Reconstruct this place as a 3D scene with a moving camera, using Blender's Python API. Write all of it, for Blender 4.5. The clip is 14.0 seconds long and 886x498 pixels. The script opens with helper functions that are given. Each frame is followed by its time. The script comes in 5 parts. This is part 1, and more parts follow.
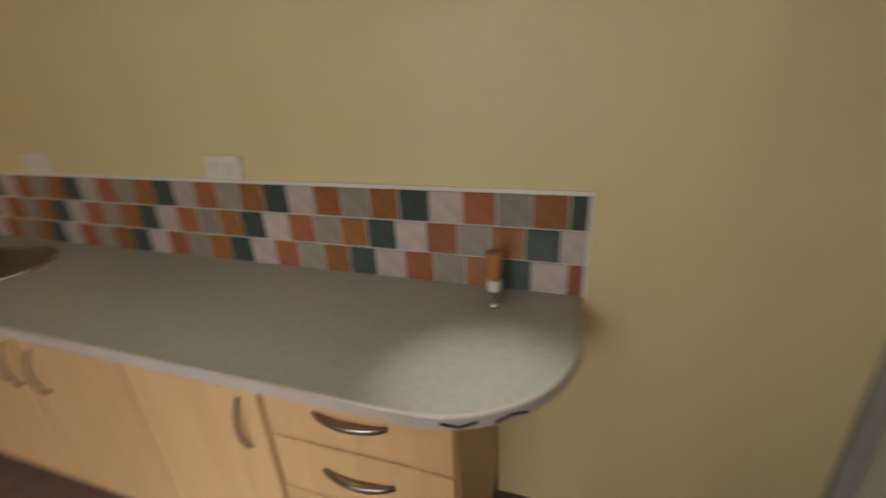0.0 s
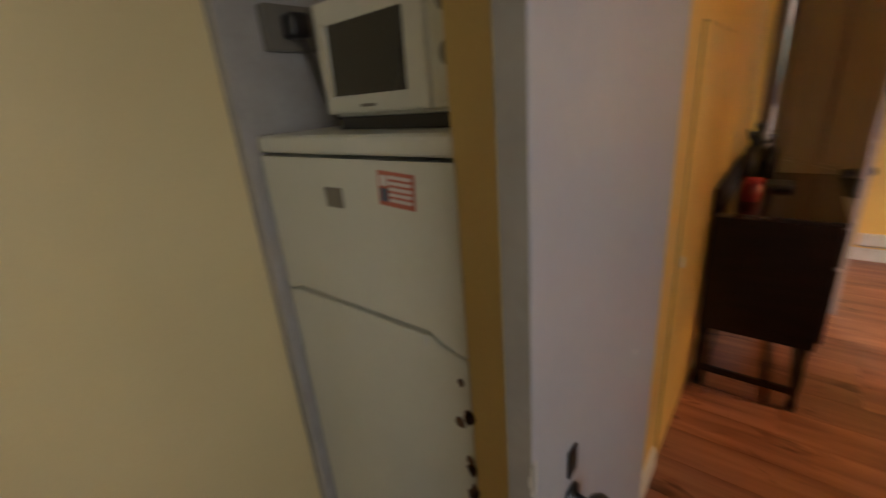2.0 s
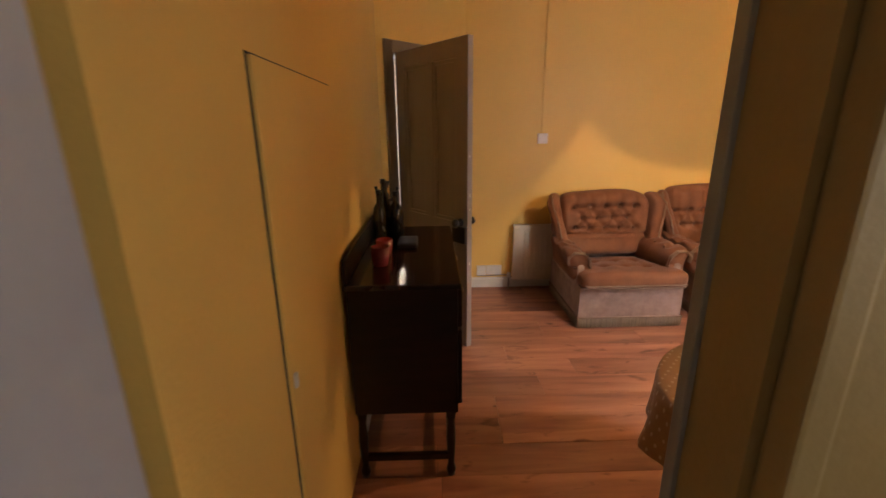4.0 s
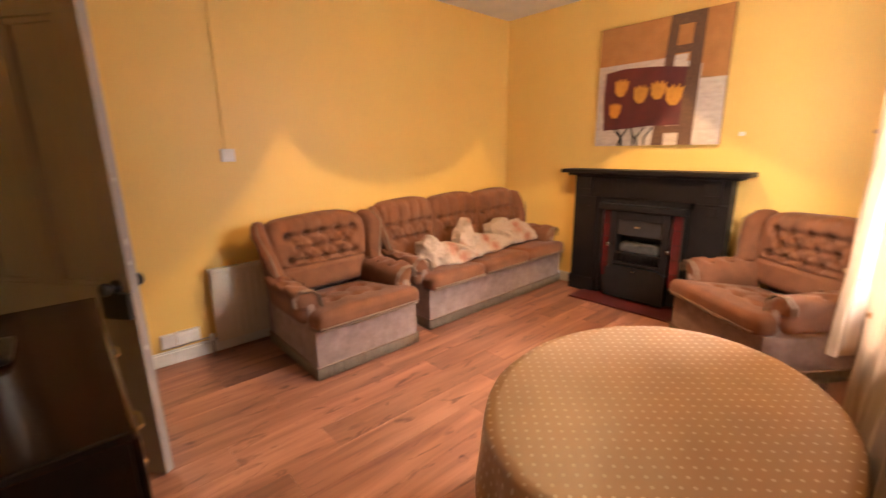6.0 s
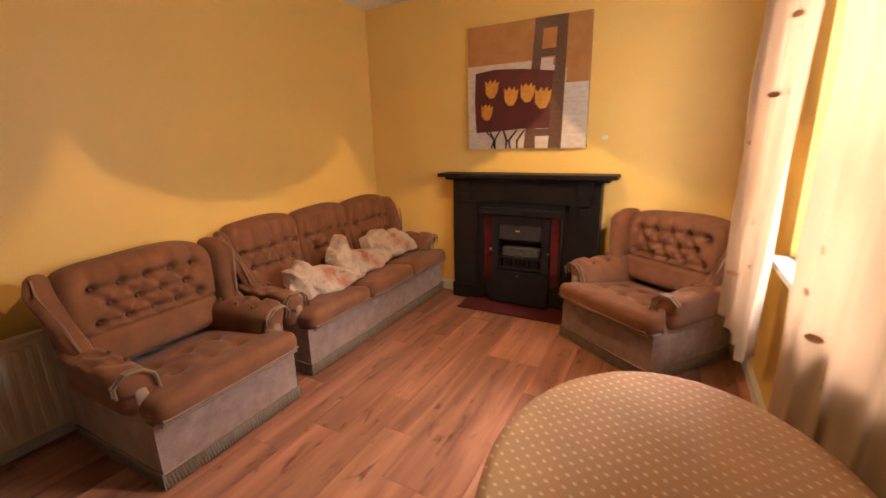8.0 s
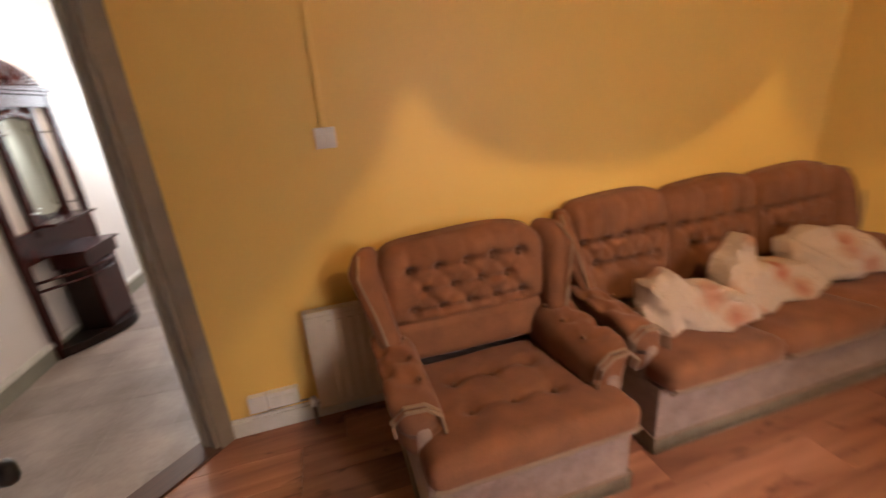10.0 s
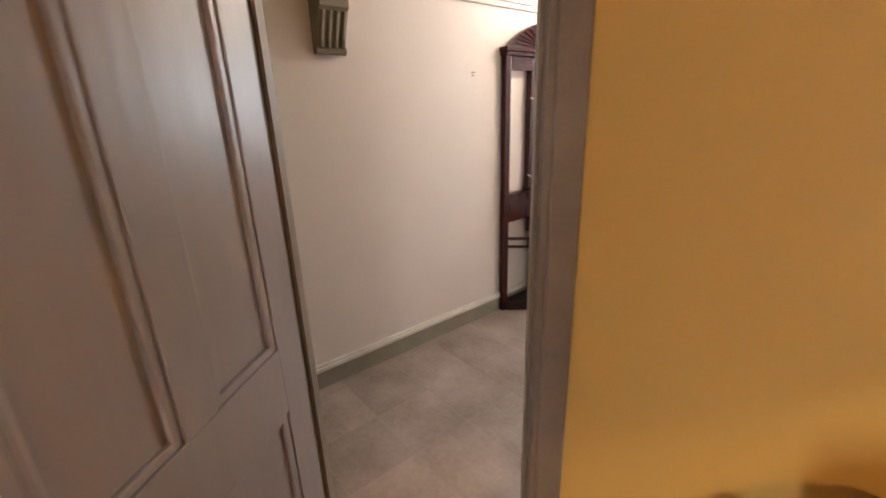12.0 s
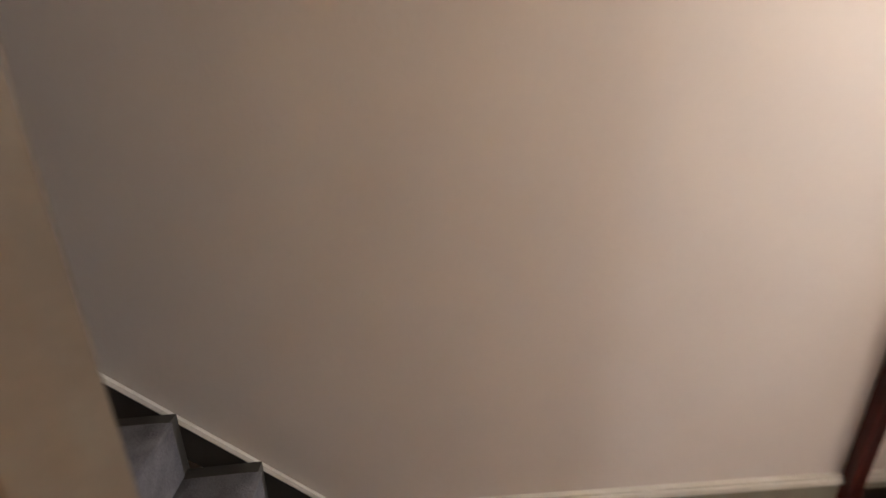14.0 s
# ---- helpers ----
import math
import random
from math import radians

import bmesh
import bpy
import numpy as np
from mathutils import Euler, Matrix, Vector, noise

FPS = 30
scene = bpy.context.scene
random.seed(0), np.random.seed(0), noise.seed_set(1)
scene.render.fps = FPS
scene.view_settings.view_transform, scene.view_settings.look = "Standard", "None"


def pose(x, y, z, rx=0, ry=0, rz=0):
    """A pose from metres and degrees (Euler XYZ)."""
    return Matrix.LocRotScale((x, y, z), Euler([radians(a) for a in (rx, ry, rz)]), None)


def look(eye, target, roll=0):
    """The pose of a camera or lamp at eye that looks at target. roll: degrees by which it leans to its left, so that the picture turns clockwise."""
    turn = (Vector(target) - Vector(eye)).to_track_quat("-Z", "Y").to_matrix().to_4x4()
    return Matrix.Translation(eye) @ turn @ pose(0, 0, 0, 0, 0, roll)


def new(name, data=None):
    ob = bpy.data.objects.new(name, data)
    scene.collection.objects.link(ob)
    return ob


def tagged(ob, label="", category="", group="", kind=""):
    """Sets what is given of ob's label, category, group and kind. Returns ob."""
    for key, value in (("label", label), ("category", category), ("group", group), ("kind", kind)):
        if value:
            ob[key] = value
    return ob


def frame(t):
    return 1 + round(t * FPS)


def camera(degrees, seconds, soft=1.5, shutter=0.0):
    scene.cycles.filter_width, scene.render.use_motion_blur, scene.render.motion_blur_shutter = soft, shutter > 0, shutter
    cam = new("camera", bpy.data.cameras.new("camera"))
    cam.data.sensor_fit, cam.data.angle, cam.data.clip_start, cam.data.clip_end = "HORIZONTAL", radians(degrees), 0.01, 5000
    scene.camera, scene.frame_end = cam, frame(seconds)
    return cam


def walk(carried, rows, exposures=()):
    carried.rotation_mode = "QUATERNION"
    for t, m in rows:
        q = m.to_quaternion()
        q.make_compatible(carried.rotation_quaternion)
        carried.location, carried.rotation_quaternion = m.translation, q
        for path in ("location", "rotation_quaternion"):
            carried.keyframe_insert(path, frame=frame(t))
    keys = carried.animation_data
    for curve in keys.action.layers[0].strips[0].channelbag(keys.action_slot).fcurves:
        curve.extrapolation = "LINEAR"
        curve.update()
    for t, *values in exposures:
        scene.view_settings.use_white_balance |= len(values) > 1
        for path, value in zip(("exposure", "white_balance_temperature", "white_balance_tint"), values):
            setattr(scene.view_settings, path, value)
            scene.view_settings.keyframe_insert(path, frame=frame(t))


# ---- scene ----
cam = camera(92.8, 14.0, soft=1.5, shutter=0.5)
PATH = [
    (0, (-0.268, -1.77, 1.54), (-2.011, -2.373, 0.765), -3.0),
    (0.5, (-0.187, -1.71, 1.476), (-2.072, -1.523, 0.834), -0.5),
    (0.8, (-0.231, -1.683, 1.476), (-2.038, -1.177, 0.784), 0.4),
    (1, (-0.279, -1.631, 1.474), (-2.077, -1.045, 0.824), -0.3),
    (1.2, (-0.33, -1.613, 1.479), (-2.109, -0.947, 0.851), -1.5),
    (1.5, (-0.361, -1.572, 1.479), (-2.065, -0.72, 0.871), -2.5),
    (2, (-0.366, -1.526, 1.498), (-1.581, -0.09, 0.817), -4.9),
    (2.5, (-0.334, -1.53, 1.477), (-0.96, 0.255, 0.826), -3.8),
    (3, (-0.338, -1.244, 1.536), (-0.474, 0.629, 0.847), -0.5),
    (3.2, (-0.303, -1.165, 1.531), (-0.421, 0.726, 0.89), -0.3),
    (5.5, (-0.215, -0.405, 1.421), (0.727, 1.293, 0.943), -1.4),
    (6, (-0.178, -0.281, 1.414), (1.125, 1.164, 0.952), -0.9),
    (6.5, (-0.118, -0.19, 1.425), (1.464, 0.946, 0.968), -1.2),
    (7, (-0.103, -0.088, 1.443), (1.629, 0.792, 0.968), -1.9),
    (7.2, (-0.089, -0.059, 1.456), (1.645, 0.818, 0.982), -1.8),
    (9.5, (0.526, 0.804, 1.54), (1.644, 2.331, 0.895), -3.5),
    (10, (0.68, 1.004, 1.507), (1.179, 2.823, 0.842), -4.8),
    (10.5, (0.765, 1.236, 1.501), (0.704, 3.109, 0.801), -3.8),
    (11, (0.771, 1.504, 1.513), (0.079, 3.253, 0.81), -2.8),
    (11.5, (0.715, 1.715, 1.5), (-0.409, 3.258, 0.85), -2.3),
    (12, (0.594, 1.982, 1.468), (-0.814, 3.262, 0.836), -1.9),
    (12.5, (0.362, 2.216, 1.473), (-1.108, 3.429, 0.866), -2.4),
    (13, (0.186, 2.478, 1.437), (-1.519, 3.379, 0.909), -2.6),
    (13.5, (0.0, 2.65, 1.418), (-1.87, 3.13, 0.918), -2.9),
    (14, (-0.298, 2.686, 1.402), (-2.18, 2.925, 0.771), -0.6),
]
EXPOSURES = [(0, -0.38), (0.5, -0.22), (1.0, -0.2), (1.5, -0.3), (2.0, -0.55), (2.5, -1.1), (3.0, -1.3), (3.4, -1.2), (5.2, -0.1), (5.5, -0.1), (7.0, -0.4), (9.5, -0.85), (11.0, -0.75), (12.5, -0.65), (14, -0.75)]
walk(cam, [(t, look(eye, target, roll)) for t, eye, target, roll in PATH], EXPOSURES)

# ---- world and light ----
world = bpy.data.worlds.new("world")
scene.world = world
world.use_nodes = True
sky = world.node_tree.nodes.new("ShaderNodeTexSky")
sky.sky_type, sky.sun_disc = "NISHITA", False
sky.sun_elevation, sky.sun_rotation = radians(35), radians(180)
world.node_tree.links.new(sky.outputs[0], world.node_tree.nodes["Background"].inputs[0])
world.node_tree.nodes["Background"].inputs[1].default_value = 0.1


def lamp(name, kind, m, energy, colour, **settings):
    data = bpy.data.lights.new(name, kind)
    data.energy, data.color = energy, colour
    for key, value in settings.items():
        if key == "size":
            data.size = value
        elif key == "size_y":
            data.shape, data.size_y = "RECTANGLE", value
        elif key == "soft":
            data.shadow_soft_size = value
        elif key == "angle":
            data.angle = radians(value)
        elif key == "cone":
            data.spot_size, data.spot_blend = radians(value), 1.0
    ob = new(name, data)
    ob.matrix_world = m
    return ob


lamp("sun", "SUN", look((2, -6, 6), (2, 0, 0)), 0.8, (1, 0.96, 0.9), angle=15)
LAMP_X, LAMP_Y, BULB_Z = 2.2, 1.08, 2.5
lamp("bulb_light", "POINT", pose(LAMP_X, LAMP_Y, BULB_Z), 150, (1.0, 0.6, 0.27), soft=0.006)
lamp("hall_bulb_light", "POINT", pose(-0.65, 4.75, 2.22), 52, (1.0, 0.84, 0.69), soft=0.06)
lamp("window_sky_light", "AREA", look((2.6, -1.6, 3.0), (1.8, 0.7, 0.4)), 1200, (0.95, 0.92, 1.0), size=2.4, size_y=1.1)
lamp("window_daylight", "AREA", look((1.95, -0.75, 1.5), (1.95, 1.5, 0.6)), 235, (1.0, 0.94, 0.92), size=1.45, size_y=1.3)
lamp("kitchen_daylight", "AREA", look((1.36, -2.37, 1.57), (-1.2, -2.0, 1.1)), 27, (0.98, 0.98, 1.0), size=1.1, size_y=1.0)
lamp("front_door_daylight", "AREA", look((-0.6, 6.42, 1.7), (-0.8, 3.0, 0.9)), 55, (0.85, 0.92, 1.0), size=0.7, size_y=0.8)
# added fill high in the stair shaft; no landing window is built
lamp("landing_fill", "AREA", look((-1.05, -0.27, 3.6), (-1.05, 2.0, 0.9)), 230, (0.6, 0.76, 1.0), size=0.5, size_y=0.9)
lamp("kitchen_spot_light", "SPOT", look((-0.96, -1.93, 2.43), (-0.955, -1.925, 0.9)), 66, (0.93, 1.0, 0.95), soft=0.02, cone=24)


# ---- materials ----
def material(name, colour, rough=0.6, metal=0.0, second=None, scale=6.0, bump=0.0, bump_scale=60.0, detail=4.0, stretch=None,
             per_piece=0.0, spec=None, sheen=0.0, coat=0.0, mottle=0.5):
    m = bpy.data.materials.new(name)
    m.use_nodes = True
    n, k = m.node_tree.nodes, m.node_tree.links
    p = n["Principled BSDF"]
    p.inputs["Roughness"].default_value, p.inputs["Metallic"].default_value = rough, metal
    if spec is not None:
        p.inputs["Specular IOR Level"].default_value = spec
    if sheen:
        p.inputs["Sheen Weight"].default_value = sheen
        p.inputs["Sheen Roughness"].default_value = 0.4
    if coat:
        p.inputs["Coat Weight"].default_value = coat
    co = n.new("ShaderNodeTexCoord")
    src = co.outputs["Object"]
    if stretch:
        mp = n.new("ShaderNodeMapping")
        mp.inputs["Scale"].default_value = stretch
        k.new(src, mp.inputs[0])
        src = mp.outputs[0]
    second = second or tuple(c * 0.85 for c in colour)
    big = n.new("ShaderNodeTexNoise")
    big.inputs["Scale"].default_value, big.inputs["Detail"].default_value = scale, detail
    k.new(src, big.inputs["Vector"])
    fine = n.new("ShaderNodeTexNoise")
    fine.inputs["Scale"].default_value, fine.inputs["Detail"].default_value = bump_scale, 3
    k.new(src, fine.inputs["Vector"])
    add = n.new("ShaderNodeMath")
    add.operation = "MULTIPLY_ADD"
    add.inputs[1].default_value, add.inputs[2].default_value = 0.35, -0.175
    k.new(fine.outputs[0], add.inputs[0])
    tot = n.new("ShaderNodeMath")
    tot.operation = "ADD"
    k.new(big.outputs[0], tot.inputs[0])
    k.new(add.outputs[0], tot.inputs[1])
    ramp = n.new("ShaderNodeValToRGB")
    ramp.color_ramp.elements[0].position, ramp.color_ramp.elements[1].position = 0.5 - mottle / 2, 0.5 + mottle / 2
    ramp.color_ramp.elements[0].color, ramp.color_ramp.elements[1].color = (*second, 1), (*colour, 1)
    k.new(tot.outputs[0], ramp.inputs[0])
    out = ramp.outputs[0]
    if per_piece:
        info = n.new("ShaderNodeObjectInfo")
        hsv = n.new("ShaderNodeHueSaturation")
        rng = n.new("ShaderNodeMapRange")
        rng.inputs["To Min"].default_value, rng.inputs["To Max"].default_value = 1 - per_piece, 1 + per_piece
        k.new(info.outputs["Random"], rng.inputs[0])
        k.new(rng.outputs[0], hsv.inputs["Value"])
        k.new(out, hsv.inputs["Color"])
        out = hsv.outputs[0]
    k.new(out, p.inputs["Base Color"])
    if bump:
        b = n.new("ShaderNodeBump")
        b.inputs["Strength"].default_value, b.inputs["Distance"].default_value = bump, 0.004
        k.new(fine.outputs[0], b.inputs["Height"])
        k.new(b.outputs[0], p.inputs["Normal"])
    return m


YELLOW = material("yellow_paint", (0.79, 0.52, 0.142), 0.5, second=(0.755, 0.49, 0.128), scale=2.2, bump=0.25, bump_scale=90)
KITCHEN_YELLOW = material("kitchen_yellow_paint", (0.72, 0.6, 0.33), 0.5, second=(0.68, 0.56, 0.295), scale=2.2, bump=0.25, bump_scale=90)
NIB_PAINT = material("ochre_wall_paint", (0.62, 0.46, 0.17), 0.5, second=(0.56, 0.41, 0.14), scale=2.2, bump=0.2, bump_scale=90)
# ochre taken down in colour to hold the shade beside the kitchen doorway
OCHRE_SHADED = material("ochre_paint_with_shade", (0.33, 0.22, 0.08), 0.5, second=(0.28, 0.185, 0.065), scale=2.2, bump=0.2, bump_scale=90)
CREAM = material("cream_paint", (0.73, 0.675, 0.635), 0.55, second=(0.69, 0.635, 0.6), scale=3, bump=0.2, bump_scale=45)
CEILING = material("ceiling_paint", (0.8, 0.78, 0.74), 0.8, scale=3)
WHITE_GLOSS = material("white_gloss_paint", (0.72, 0.7, 0.65), 0.35, second=(0.6, 0.57, 0.5), scale=8)
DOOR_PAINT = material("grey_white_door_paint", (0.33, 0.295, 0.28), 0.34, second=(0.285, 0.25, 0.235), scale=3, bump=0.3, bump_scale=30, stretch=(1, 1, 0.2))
LILAC_DOOR = material("pale_lilac_grey_door_paint", (0.42, 0.42, 0.46), 0.35, second=(0.38, 0.38, 0.42), scale=3, bump=0.2, bump_scale=30)
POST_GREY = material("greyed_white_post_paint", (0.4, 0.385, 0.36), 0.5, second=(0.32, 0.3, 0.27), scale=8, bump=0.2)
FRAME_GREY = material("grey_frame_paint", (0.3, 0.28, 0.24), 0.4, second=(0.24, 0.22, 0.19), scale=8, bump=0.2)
TAUPE_FRAME = material("taupe_frame_paint", (0.25, 0.205, 0.155), 0.4, second=(0.2, 0.16, 0.12), scale=8, bump=0.2)
PLINTH_GREY = material("grey_green_skirting_paint", (0.3, 0.29, 0.23), 0.45, second=(0.24, 0.23, 0.18), scale=9)
SUBFLOOR = material("dark_joint", (0.05, 0.025, 0.015), 0.8)
HALL_TILE = material("grey_beige_floor_tile", (0.37, 0.3, 0.265), 0.36, second=(0.23, 0.18, 0.155), scale=4, bump=0.2, bump_scale=40, per_piece=0.13, mottle=0.42)
GROUT = material("grout", (0.4, 0.34, 0.3), 0.85)
KITCHEN_FLOOR = material("kitchen_vinyl_floor", (0.16, 0.1, 0.07), 0.5, second=(0.1, 0.06, 0.045), scale=9)
VELVET = material("brown_velvet", (0.215, 0.08, 0.031), 0.9, second=(0.13, 0.046, 0.018), scale=9, bump=0.3, bump_scale=160, sheen=0.1)
VELVET_PALE = material("brushed_pale_velvet", (0.33, 0.225, 0.18), 0.9, second=(0.2, 0.125, 0.095), scale=14, bump=0.3, bump_scale=160, sheen=0.2)
PIPING = material("dull_piping", (0.25, 0.16, 0.105), 0.8)
BUTTON = material("velvet_button", (0.16, 0.07, 0.035), 0.9)
FRINGE = material("beige_fringe", (0.4, 0.31, 0.21), 0.9, second=(0.24, 0.18, 0.12), scale=90, stretch=(1, 1, 0.05))
CLOTH_PRINT = material("floral_cloth", (0.56, 0.44, 0.34), 0.9, second=(0.47, 0.35, 0.26), scale=10, bump=0.4, bump_scale=80)
SLATE = material("black_slate", (0.006, 0.0045, 0.0045), 0.5, second=(0.013, 0.009, 0.008), scale=5, spec=0.2)
IRON = material("black_cast_iron", (0.008, 0.007, 0.007), 0.4, second=(0.014, 0.012, 0.012), scale=12, bump=0.2, spec=0.25)
GREY_HOOD = material("grey_fire_hood", (0.035, 0.032, 0.03), 0.45, second=(0.022, 0.02, 0.019), scale=12)
ASH = material("pale_ash", (0.07, 0.058, 0.052), 0.95, second=(0.02, 0.025, 0.022), scale=30, bump=0.6)
RED_TILE = material("dark_red_glazed_tile", (0.1, 0.009, 0.011), 0.15, second=(0.06, 0.006, 0.007), scale=12, per_piece=0.15)
HEARTH_RED = material("dark_red_hearth_tile", (0.09, 0.015, 0.014), 0.3, second=(0.06, 0.01, 0.01), scale=10)
BRASS = material("dull_brass", (0.5, 0.38, 0.2), 0.3, metal=1)
STEEL = material("dark_steel", (0.32, 0.29, 0.26), 0.3, metal=1)
CHROME = material("chrome", (0.7, 0.7, 0.7), 0.12, metal=1)
PLASTIC_WHITE = material("white_plastic", (0.76, 0.73, 0.68), 0.35, second=(0.7, 0.66, 0.6), scale=10)
RADIATOR = material("cream_radiator_enamel", (0.66, 0.58, 0.45), 0.35, second=(0.58, 0.5, 0.37), scale=6)
DARK_WOOD = material("dark_stained_wood", (0.022, 0.009, 0.006), 0.3, second=(0.011, 0.005, 0.004), scale=4, spec=0.25, stretch=(1, 6, 6), bump=0.1)
DARK_TOP = material("polished_dark_wood", (0.03, 0.012, 0.008), 0.14, second=(0.018, 0.007, 0.005), scale=4, stretch=(6, 1, 6))
MAHOGANY = material("red_mahogany", (0.055, 0.009, 0.006), 0.27, second=(0.026, 0.005, 0.004), scale=5, stretch=(5, 5, 1), spec=0.3)
GLASS_DARK = material("dark_bottle_glass", (0.012, 0.012, 0.01), 0.08)
RED_GLASS = material("red_candle_glass", (0.26, 0.02, 0.028), 0.15, second=(0.18, 0.014, 0.02), scale=10)
CANVAS_OCHRE = material("ochre_canvas", (0.44, 0.2, 0.055), 0.7, second=(0.34, 0.14, 0.035), scale=9, bump=0.3)
CANVAS_WHITE = material("off_white_canvas", (0.62, 0.54, 0.46), 0.7, second=(0.45, 0.37, 0.3), scale=14, bump=0.3, stretch=(1, 1, 2.5))
CANVAS_RED = material("oxblood_canvas", (0.11, 0.012, 0.012), 0.6, second=(0.06, 0.008, 0.008), scale=7)
CANVAS_BROWN = material("dark_brown_canvas", (0.07, 0.03, 0.016), 0.7, second=(0.13, 0.065, 0.035), scale=40)
CANVAS_GOLD = material("gold_petal_paint", (0.6, 0.29, 0.04), 0.6, second=(0.45, 0.19, 0.02), scale=25)
CANVAS_DARK = material("near_black_paint", (0.02, 0.013, 0.01), 0.6)
CANVAS_EDGE = material("canvas_edge", (0.3, 0.16, 0.06), 0.8)
CURTAIN = material("cream_satin_curtain", (0.7, 0.58, 0.43), 0.5, second=(0.64, 0.51, 0.36), scale=4, bump=0.15, bump_scale=120, stretch=(1, 1, 0.25))
LEAF_PRINT = material("brown_leaf_embroidery", (0.36, 0.21, 0.11), 0.7, second=(0.44, 0.28, 0.16), scale=20)
MAPLE = material("pale_maple_door", (0.6, 0.4, 0.2), 0.4, second=(0.52, 0.33, 0.15), scale=3, stretch=(6, 6, 0.7))
WORKTOP = material("speckled_grey_laminate", (0.41, 0.4, 0.33), 0.24, second=(0.365, 0.355, 0.29), scale=60, bump_scale=260, mottle=0.45)
WORKTOP_EDGE = material("pale_edge_strip", (0.48, 0.43, 0.38), 0.45, second=(0.4, 0.35, 0.3), scale=12)
FRIDGE_WHITE = material("aged_white_enamel", (0.62, 0.63, 0.54), 0.3, second=(0.56, 0.57, 0.48), scale=2.5)
FRIDGE_SEAL = material("dark_gap", (0.05, 0.045, 0.04), 0.7)
RUST = material("rust_chip", (0.07, 0.04, 0.025), 0.9, second=(0.16, 0.08, 0.04), scale=60)
GREY_PLASTIC = material("grey_plastic_badge", (0.17, 0.155, 0.125), 0.4)
OVEN_GLASS = material("dark_oven_window", (0.022, 0.021, 0.018), 0.12)
BLACK_PLASTIC = material("black_plastic", (0.015, 0.014, 0.014), 0.35)
STICKER_RED = material("red_sticker_print", (0.5, 0.14, 0.09), 0.5)
STICKER_WHITE = material("white_sticker_paper", (0.68, 0.64, 0.6), 0.6)
STICKER_BLUE = material("slate_blue_print", (0.1, 0.11, 0.15), 0.6)
CARPET = material("blue_grey_stair_carpet", (0.2, 0.195, 0.21), 0.95, second=(0.11, 0.105, 0.12), scale=16, bump=0.6, bump_scale=150)
STRINGER = material("dark_grey_stringer", (0.06, 0.055, 0.048), 0.4)
CORBEL_GREY = material("grey_painted_plaster", (0.24, 0.21, 0.15), 0.5, second=(0.17, 0.145, 0.1), scale=16)
THRESHOLD = material("worn_wood_threshold", (0.12, 0.05, 0.03), 0.45, second=(0.06, 0.03, 0.02), scale=8, stretch=(1, 8, 8))
TILE_COLOURS = [material("glazed_" + nm, c, 0.22, second=tuple(v * 0.72 for v in c), scale=16, per_piece=0.12) for nm, c in (
    ("ochre_tile", (0.33, 0.14, 0.05)), ("grey_tile", (0.33, 0.29, 0.24)), ("terracotta_tile", (0.36, 0.13, 0.06)),
    ("pink_white_tile", (0.55, 0.46, 0.42)), ("green_tile", (0.06, 0.085, 0.075)))]
TILE_GROUT = material("pale_grout", (0.62, 0.58, 0.52), 0.8)


def fabric_through(name, colour, amount):
    """Thin cloth that lets part of the light through."""
    m = bpy.data.materials.new(name)
    m.use_nodes = True
    n, k = m.node_tree.nodes, m.node_tree.links
    tr = n.new("ShaderNodeBsdfTranslucent")
    tr.inputs[0].default_value = (*colour, 1)
    mix = n.new("ShaderNodeMixShader")
    mix.inputs[0].default_value = amount
    p = n["Principled BSDF"]
    p.inputs["Base Color"].default_value = (*colour, 1)
    p.inputs["Roughness"].default_value = 0.8
    noise_tex = n.new("ShaderNodeTexNoise")
    noise_tex.inputs["Scale"].default_value = 150
    b = n.new("ShaderNodeBump")
    b.inputs["Strength"].default_value, b.inputs["Distance"].default_value = 0.2, 0.002
    k.new(noise_tex.outputs[0], b.inputs["Height"])
    k.new(b.outputs[0], p.inputs["Normal"])
    k.new(p.outputs[0], mix.inputs[1])
    k.new(tr.outputs[0], mix.inputs[2])
    k.new(mix.outputs[0], n["Material Output"].inputs[0])
    return m


SHADE = fabric_through("cream_shade_fabric", (0.88, 0.74, 0.52), 0.8)
CURTAIN_LIT = fabric_through("cream_curtain_cloth", (0.5, 0.38, 0.275), 0.03)


def glow(name, colour, strength):
    m = bpy.data.materials.new(name)
    m.use_nodes = True
    p = m.node_tree.nodes["Principled BSDF"]
    p.inputs["Emission Color"].default_value = (*colour, 1)
    p.inputs["Emission Strength"].default_value = strength
    return m


BULB = glow("lit_bulb_glass", (1, 0.7, 0.4), 12)
OUTSIDE = glow("bright_overcast_backdrop", (0.9, 0.95, 1.0), 3)


def glass(name):
    m = bpy.data.materials.new(name)
    m.use_nodes = True
    p = m.node_tree.nodes["Principled BSDF"]
    p.inputs["Transmission Weight"].default_value, p.inputs["Roughness"].default_value, p.inputs["IOR"].default_value = 1, 0.02, 1.45
    p.inputs["Base Color"].default_value = (0.95, 0.97, 0.96, 1)
    return m


GLASS = glass("window_glass")
MIRROR = material("silvered_mirror", (0.5, 0.52, 0.44), 0.03, metal=1, second=(0.46, 0.48, 0.4), scale=3)


